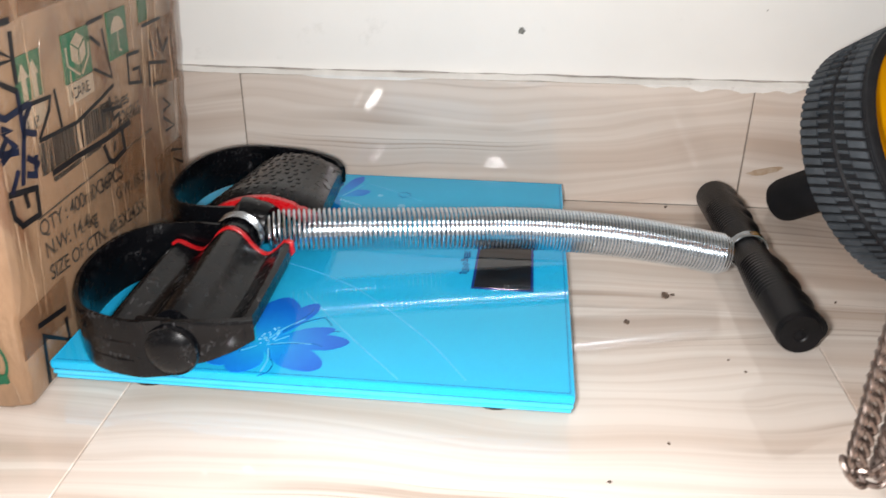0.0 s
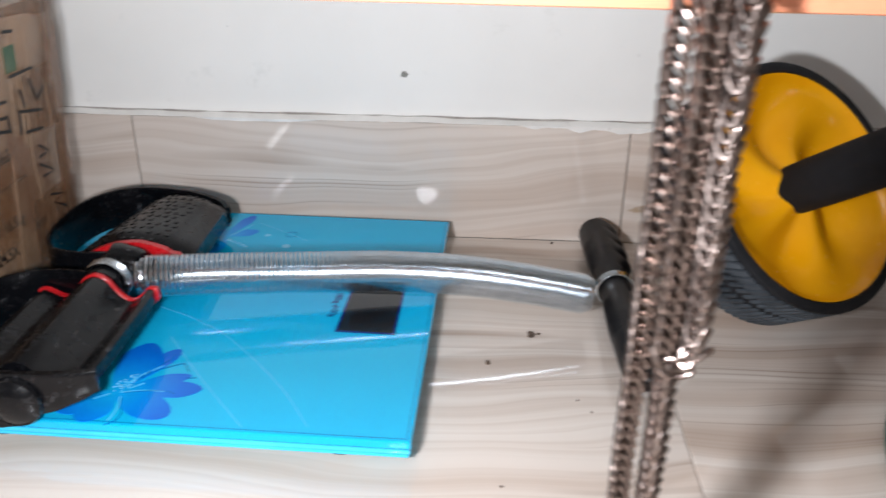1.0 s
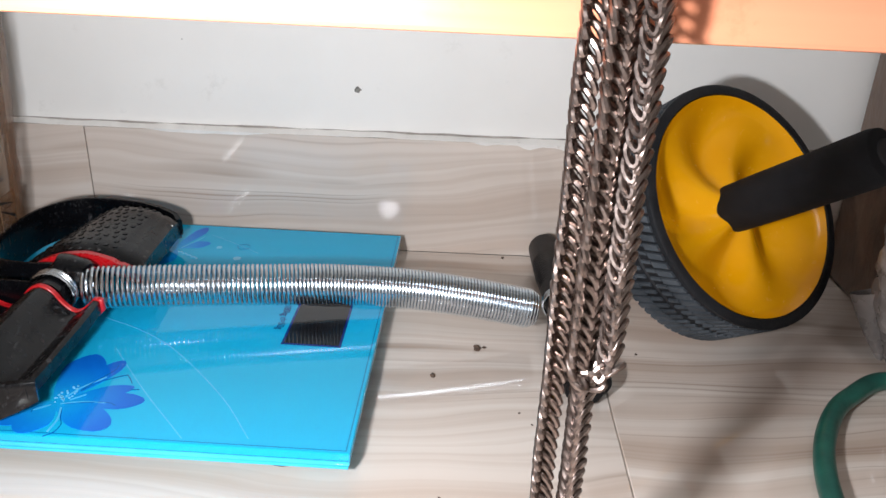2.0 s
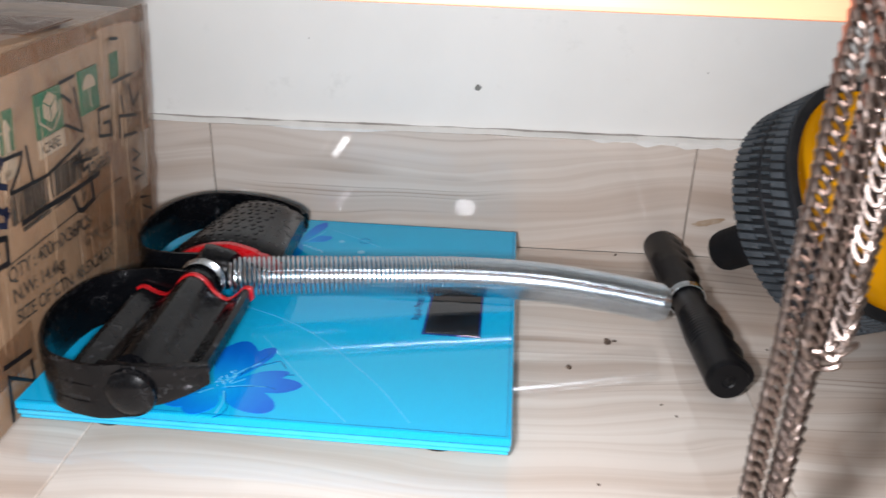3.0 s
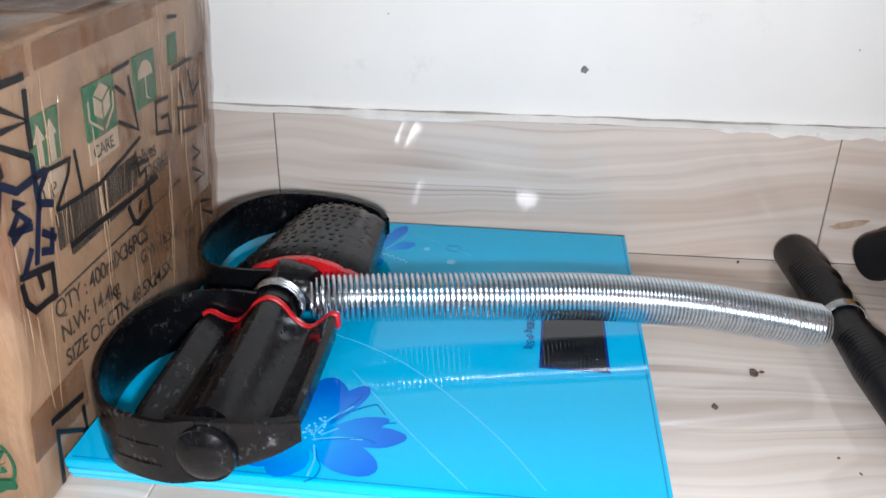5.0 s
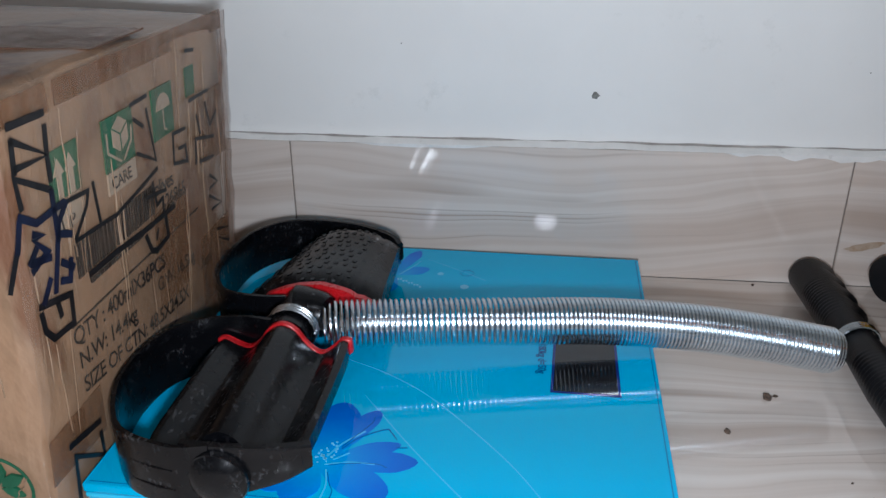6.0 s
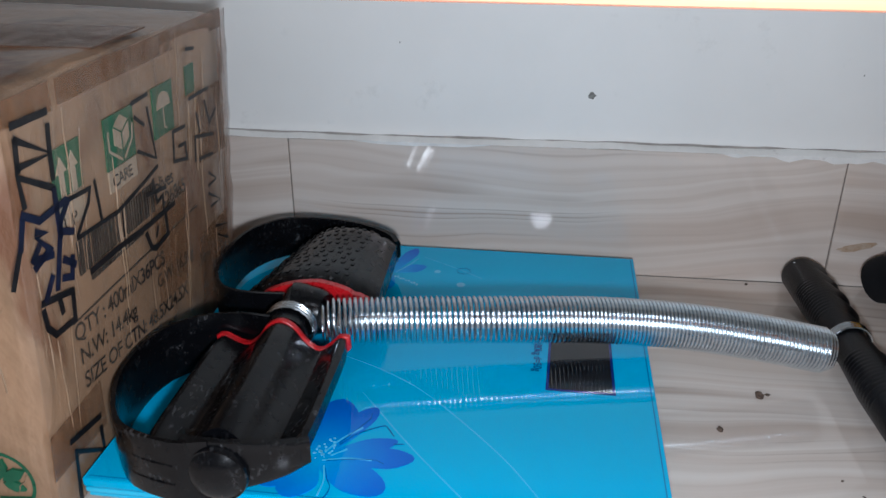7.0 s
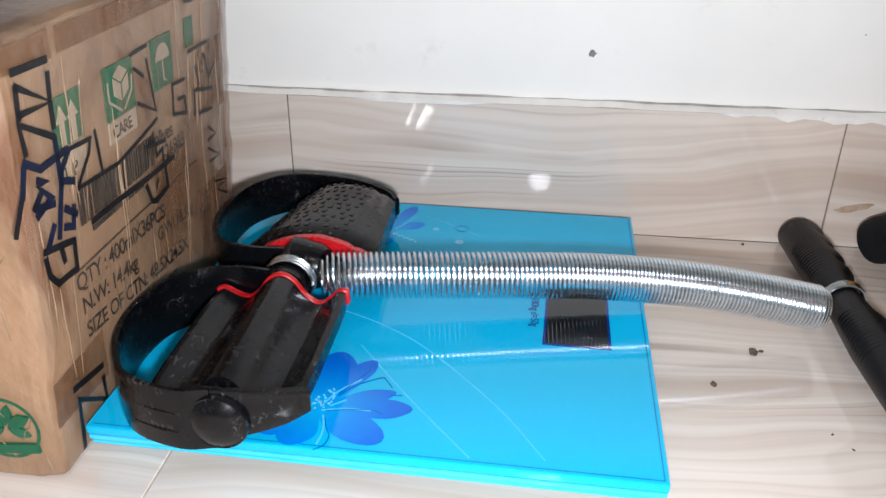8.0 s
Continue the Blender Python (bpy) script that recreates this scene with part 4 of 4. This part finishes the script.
    def grip(s0, s1, rev):
        vs, fs, rows, n = [], [], 150, 32
        for i in range(rows + 1):
            f = i / rows
            s = s0 + (s1 - s0) * f
            g = 1 - f if rev else f
            r = 0.0110 + 0.0027 * min(1.0, g * 2.2) - 0.0006 * g
            if g > 0.96:
                r *= math.sqrt(max(0.0, 1 - ((g - 0.96) / 0.04) ** 2)) * 0.25 + 0.75
            for k in range(n):
                ang = 2 * math.pi * k / n
                c, d = math.cos(ang), math.sin(ang)
                lump = 0.0072 * max(0.0, c) ** 1.2 * (abs(math.sin(math.pi * (g * 4.6 + 0.25))) ** 0.8 - 0.35) if 0.14 < g < 0.96 else 0.0
                if 0.20 < g < 0.64 and c < 0.55 and d > 0.05:
                    lump += 0.00042 * math.sin(2 * math.pi * (g - 0.20) / 0.0335)
                vs.append(a + ax * s + sx * (r + lump) * c + up * min(r, 0.0165) * d)
            if i:
                p, q = (i - 1) * n, i * n
                fs += [[p + k, p + (k + 1) % n, q + (k + 1) % n, q + k] for k in range(n)]
        fs += [list(range(n))[::-1], [rows * n + k for k in range(n)]]
        return vs, fs

    L = (b - a).length
    part("grip", mesh("grip", *grip(0.0, L * 0.46, True), GRIP, smooth=True), t, "black rubber grip with finger grooves")
    g2 = part("grip", mesh("grip", *grip(L * 0.50, L, False), GRIP, smooth=True), t, "black rubber grip with finger grooves")
    endm = Matrix.Translation(b) @ (ax.to_track_quat("Z", "Y").to_matrix().to_4x4())
    part("end_disc", mesh("end_disc", *lathe([(0.0126, -0.0005), (0.0120, 0.0010), (0.0045, 0.0014), (0.0035, 0.0006), (0.0022, 0.0006), (0.0, 0.0016)], endm, 32), GRIP, smooth=True), g2, "flat end with a screw hole")
    collar = []
    c0 = a + ax * L * 0.475
    for k in range(int(2.5 * 20)):
        ang = 2 * math.pi * k / 20
        collar.append(c0 + ax * (0.0021 * k / 20 - 0.002) + sx * 0.0128 * math.cos(ang) + up * 0.0128 * math.sin(ang))
    part("grip_core", mesh("grip_core", *sweep([a + ax * L * 0.44, a + ax * L * 0.52], 0.0110, 24), GRIP, smooth=True), t)
    part("grip_coil", mesh("grip_coil", *sweep(collar, 0.0012, 8), STEEL, smooth=True), t, "bright steel coil round the grip")


make_exerciser()


# ---- exercise wheel ----
WHEEL_A, WHEEL_B = Vector((0.4265, -0.024, 0.0165)), Vector((0.5395, -0.1920, 0.1635))
WHEEL_R, WHEEL_W, WHEEL_S = 0.0848, 0.052, 0.495


def make_wheel():
    w = thing("exercise_wheel", "yellow exercise wheel with black tyre, leaning on a foam handle", "exercise wheel")
    ax = (WHEEL_B - WHEEL_A).normalized()
    c = WHEEL_A.lerp(WHEEL_B, WHEEL_S)
    w.location = (c.x, c.y, 0)
    m = Matrix.Translation(-w.location) @ Matrix.Translation(c) @ ax.to_track_quat("Z", "Y").to_matrix().to_4x4()
    R, h = WHEEL_R, WHEEL_W / 2
    tyre = part("tyre", mesh("tyre", *lathe([(R - 0.010, -h), (R - 0.004, -h), (R - 0.0022, -h + 0.003), (R - 0.0022, -0.0012), (R - 0.0035, 0.0), (R - 0.0022, 0.0012), (R - 0.0022, h - 0.004), (R - 0.001, h - 0.003), (R - 0.001, h - 0.001), (R - 0.0025, h), (R - 0.0075, h), (R - 0.0085, h - 0.003)], m, 96), TYRE_DARK, smooth=True), w, "black rubber tyre")
    blocks = []
    for row in (0, 1):
        for k in range(84):
            z0, z1 = (-h + 0.0025, -0.0022) if row == 0 else (0.0022, h - 0.0055)
            cut = z0 + (z1 - z0) * (0.62 if row == 0 else 0.40)
            for za, zb, wide in ((z0, cut - 0.0005, 0.74 if row == 0 else 0.42), (cut + 0.0003, z1, 0.42 if row == 0 else 0.74)):
                a0 = 2 * math.pi * (k + 0.5 * row) / 84
                da = 2 * math.pi / 84 * wide
                vs = []
                for r in (R - 0.0035, R - 0.0006):
                    for z in (za, zb):
                        for d in (0.0, da):
                            t0 = a0 + 0.085 * (z - z0) / (z1 - z0) + d + (0.004 if r > R - 0.001 and d == 0 else (-0.004 if r > R - 0.001 else 0))
                            vs.append(m @ Vector((r * math.cos(t0), r * math.sin(t0), z)))
                blocks.append((vs, [[4, 5, 7, 6], [0, 1, 5, 4], [1, 3, 7, 5], [3, 2, 6, 7], [2, 0, 4, 6]]))
    tagged(part("tread", mesh("tread", *merge(*blocks), TYRE), tyre, "grey slanted tread blocks"), kind="stuff")
    # dished yellow hub with curved ribs
    for sgn, nm in ((1, "hub_face"), (-1, "hub_back")):
        rows, n = 26, 120
        vs, fs = [], []
        for i in range(rows + 1):
            f = i / rows
            r = 0.015 + (R - 0.0085 - 0.015) * f
            for k in range(n):
                ang = 2 * math.pi * k / n
                sw = ang * 5 + 2.4 * f
                ph = (sw / (2 * math.pi)) % 1.0
                rib = 0.5 - 0.5 * math.cos(2 * math.pi * ph)
                dish = -0.017 * math.sin(math.pi * min(1.0, 0.12 + 0.9 * f)) * (0.45 + 0.55 * rib)
                wall = 0.0 if f < 0.93 else (f - 0.93) / 0.07 * 0.004
                vs.append(m @ Vector((r * math.cos(ang), r * math.sin(ang), sgn * (h - 0.005 + dish + wall))))
            if i:
                a, b = (i - 1) * n, i * n
                fs += [[a + k, a + (k + 1) % n, b + (k + 1) % n, b + k] for k in range(n)]
        part(nm, mesh(nm, vs, fs, YELLOW, smooth=True), w, "glossy yellow dished hub with curved ribs")
    L = (WHEEL_B - WHEEL_A).length
    for sgn, ln in ((1, L * (1 - WHEEL_S)), (-1, L * WHEEL_S)):
        prof = [(0.0, 0.006), (0.0148, 0.006), (0.0163, 0.009), (0.0166, 0.03), (0.0168, ln - 0.006), (0.0157, ln - 0.0015), (0.013, ln), (0.0, ln)]
        hd = part("handle", mesh("handle", *lathe([(r, sgn * z) for r, z in prof], m, 32), FOAM, smooth=True), w, "black foam handle")
        part("handle_cap", mesh("handle_cap", *lathe([(0.0, sgn * (ln + 0.0012)), (0.008, sgn * (ln + 0.0012)), (0.0095, sgn * (ln - 0.001))], m, 24), TYRE_DARK, smooth=True), hd)


make_wheel()


# ---- chain hung over the rail ----
def make_chain():
    ch = thing("metal_chain", "braided bronze-grey metal chain hung in loops over the wooden rail", "chain", at=(0.345, -0.40, 0.335))
    # one oval link, wire in the xz plane
    def link_data(m):
        path = [(0.0018 * math.cos(a), 0.0, 0.0038 * math.sin(a)) for a in (2 * math.pi * k / 12 for k in range(12))]
        v, f = sweep(path + path[:1], 0.00115, 7, caps=False)
        return [m @ q for q in v], f

    unit = mesh("link", *link_data(Matrix.Identity(4)), CHAIN, smooth=True)

    def poses(path, spin, step=0.0047):
        """Where the links sit along a path: pairs that lean left and right, like a braid."""
        out, left = [], 0.0
        for p, q in zip(path, path[1:]):
            d = (q - p).length
            t = (q - p).normalized()
            while left < d:
                at = p + t * left
                x = Vector((math.cos(spin), math.sin(spin), 0))
                if abs(x.dot(t)) > 0.8:
                    x = Vector((0, 0, 1))
                x = (x - t * x.dot(t)).normalized()
                y = t.cross(x)
                base = Matrix((x, y, t)).transposed().to_4x4()
                base.translation = at
                j = len(out)
                for sg in (-1, 1):
                    tilt = sg * 34 + 9 * noise.noise((j * 0.7, sg, spin))
                    out.append(base @ pose(sg * 0.00165, -0.0006 * sg, 0.0012 * sg, 18 * sg + 8 * noise.noise((j * 0.9, spin, 2)), tilt, 52 * sg + 12 * noise.noise((j * 0.31, 5, spin))))
                left += step
            left -= d
        return out

    base = Vector(ch.location)
    # the longest loop, link by link
    for m in poses([p - base for p in LONG], 0.15):
        ob = part("link", unit, ch)
        ob.matrix_basis = m
    for pts, spin in SHORT:
        data = [link_data(m) for m in poses([p - base for p in pts], spin)]
        tagged(part("strand", mesh("strand", *merge(*data), CHAIN, smooth=True), ch), kind="stuff")
    # the turn over the rail
    for x in (0.3362, 0.3425, 0.3470, 0.3535):
        over = smooth_path([(x, -0.399, 0.325), (x, -0.396, 0.336), (x, -0.380, 0.3375), (x, -0.360, 0.335), (x, -0.354, 0.318)], 5)
        data = [link_data(m) for m in poses([p - base for p in over], 0.0)]
        tagged(part("strand", mesh("strand", *merge(*data), CHAIN, smooth=True), ch), kind="stuff")


def hang(x0, x1, y, top, bottom, wob):
    r = (x1 - x0) / 2
    pts = [Vector((x0 + 0.001 * noise.noise((z * 40, wob, 0)), y + 0.0015 * noise.noise((z * 25, wob, 3)), z)) for z in np.linspace(top, bottom + r, 16)]
    pts += [Vector(((x0 + x1) / 2 - r * math.cos(a), y, bottom + r - r * math.sin(a))) for a in np.linspace(0.3, math.pi - 0.3, 6)]
    return pts + [Vector((x1 + 0.001 * noise.noise((z * 40, wob, 7)), y + 0.0015 * noise.noise((z * 25, wob, 9)), z)) for z in np.linspace(bottom + r, top, 16)]


LONG = hang(0.3360, 0.3470, -0.4000, 0.326, 0.0735, 1.0)


SHORT = [(hang(0.3425, 0.3535, -0.4055, 0.326, 0.148, 5.0), 0.3)]


make_chain()


# ---- things at the far side of the wheel ----
def make_brown_box():
    b = thing("brown_box", "dark brown taped cardboard box standing against the wall", "box", at=(0.75, -0.09, 0))
    v, f = box_data(-0.135, 0.135, -0.075, 0.088, 0.0, 0.24, bevel=0.004, seg=3)
    part("body", mesh("body", v, f, BROWN, smooth=True), b)


def make_bag():
    bm = bmesh.new()
    bmesh.ops.create_icosphere(bm, subdivisions=5, radius=1.0)
    for v in bm.verts:
        p = v.co.copy()
        d = 1 + 0.22 * noise.noise(p * 1.7) + 0.16 * abs(noise.noise(p * 4.1 + Vector((3, 1, 0)))) + 0.06 * noise.noise(p * 11)
        q = Vector((p.x * 0.055, p.y * 0.060, p.z * 0.075)) * d
        q.z = max(q.z + 0.070, 0.0)
        q.x, q.y = q.x * (0.72 + 2.6 * q.z), q.y * (0.72 + 2.6 * q.z)
        v.co = q
    me = bpy.data.meshes.new("plastic_bag")
    bm.to_mesh(me)
    bm.free()
    me.materials.append(BAG)
    me.polygons.foreach_set("use_smooth", [True] * len(me.polygons))
    ob = tagged(new("plastic_bag", me), "crumpled grey polythene bag on the floor beside the wheel", "bag")
    ob.location = (0.630, -0.165, 0)
    part("bag_corner", mesh("bag_corner", *lathe([(0.0135, 0.0), (0.0115, 0.014), (0.008, 0.03), (0.003, 0.045), (0.0, 0.048)], Matrix.Translation((-0.046, 0.028, 0.050)) @ pose(0, 0, 0, 158, -12, 0), 14), BAG, smooth=True), ob, "pale pointed corner of the bag")


def make_hose():
    pts = smooth_path([(0.680, -0.245, 0.0065), (0.600, -0.180, 0.0065), (0.553, -0.200, 0.0065), (0.523, -0.240, 0.0065), (0.506, -0.290, 0.0065), (0.503, -0.345, 0.0065), (0.520, -0.400, 0.0065), (0.570, -0.440, 0.0065), (0.640, -0.455, 0.0065)], 10)
    tagged(new("green_hose", mesh("green_hose", *sweep(pts, 0.0060, 16), HOSE, smooth=True)), "dark green rubber hose curled on the tiled floor", "hose")


BAG = material("grey_polythene_bag", (0.13, 0.115, 0.11), (0.30, 0.275, 0.265), 0.28, scale=30.0, bump=0.9, fine=90.0, coat=0.3)
make_brown_box()
make_bag()
make_hose()


# ---- crumbs on the floor and the plugged hole in the wall ----
def make_crumb(x, y, size, seed):
    bm = bmesh.new()
    bmesh.ops.create_icosphere(bm, subdivisions=2, radius=1.0)
    for v in bm.verts:
        d = 1 + 0.5 * noise.noise(v.co * 1.6 + Vector((seed, 0, 0)))
        v.co = Vector((v.co.x * size * d, v.co.y * size * 0.65 * d, max(0.0, (v.co.z + 0.55) * size * 0.45 * d)))
    me = bpy.data.meshes.new("crumb")
    bm.to_mesh(me)
    bm.free()
    me.materials.append(CRUMB)
    ob = tagged(new("crumb", me), "small brown crumb of dirt on the floor tile", "crumb", group="crumbs on the floor")
    ob.location, ob.rotation_euler = (x, y, 0), (0, 0, seed * 1.7)


for n, (x, y, s) in enumerate(((0.321, -0.152, 0.0036), (0.326, -0.150, 0.0016), (0.292, -0.187, 0.0024), (0.346, -0.223, 0.0009), (0.353, -0.234, 0.0009), (0.344, -0.006, 0.0016), (0.300, -0.300, 0.0010), (0.430, -0.150, 0.0012), (0.268, -0.330, 0.0012))):
    make_crumb(x, y, s, n + 1.0)


def make_plug(x, z, size, seed):
    bm = bmesh.new()
    bmesh.ops.create_icosphere(bm, subdivisions=2, radius=1.0)
    for v in bm.verts:
        d = 1 + 0.6 * noise.noise(v.co * 1.8 + Vector((seed, 0, 0)))
        v.co = Vector((v.co.x * size * d, v.co.y * size * 0.35, v.co.z * size * d))
    me = bpy.data.meshes.new("wall_plug")
    bm.to_mesh(me)
    bm.free()
    me.materials.append(LEAD)
    ob = tagged(new("wall_plug", me), "small grey plugged nail hole in the painted wall", "nail hole", group="marks on the wall")
    ob.location = (x, 0.0062, z)


for n, (x, z, s) in enumerate(((0.221, 0.136, 0.0027), (0.40, 0.155, 0.0008), (0.085, 0.170, 0.0008))):
    make_plug(x, z, s, n + 2.0)


# ---- rusty stain on the skirting ----
blot = [(0.419 + (0.013 + 0.005 * noise.noise((math.cos(a) * 2, math.sin(a) * 2, 1))) * math.cos(a), 0.032 + (0.0028 + 0.0012 * noise.noise((math.cos(a) * 3, math.sin(a) * 3, 6))) * math.sin(a) + 0.003 * math.cos(a)) for a in (k * math.pi / 18 for k in range(36))]
tagged(new("trim_stain", mesh("trim_stain", *prism(blot, lambda a, b, c: Vector((a, -0.0002 - c, b)), 0.0002), STAIN)), "thin rusty brown stain on the skirting tile", "stain", kind="structure")


# ---- tiles of the floor and the skirting ----
xs = [-0.797, -0.387, 0.0135, 0.403, 0.803, 1.203]
ys = [0.0, -0.415, -0.815, -1.215, -1.615, -2.015, -2.415]
for i, x in enumerate([X0] + xs):
    x2 = ([X0] + xs + [X1])[i + 1]
    for y, y2 in zip(ys, ys[1:] + [Y0]):
        part("tile", box("tile", TILE, x + 0.0004, x2 - 0.0004, y2 + 0.0004, y - (0.0004 if y < 0 else 0.0), -0.009, 0.0, bevel=0.0004, seg=1), floor)
sx = [-0.8, -0.4, 0.0, 0.4, 0.8, 1.2]
for x, x2 in zip([X0] + sx, sx + [X1]):
    part("tile", box("tile", SKIRT, x + 0.0005, x2 - 0.0005, 0.0, 0.0058, 0.0001, 0.0988, bevel=0.0005, seg=1), skirting)
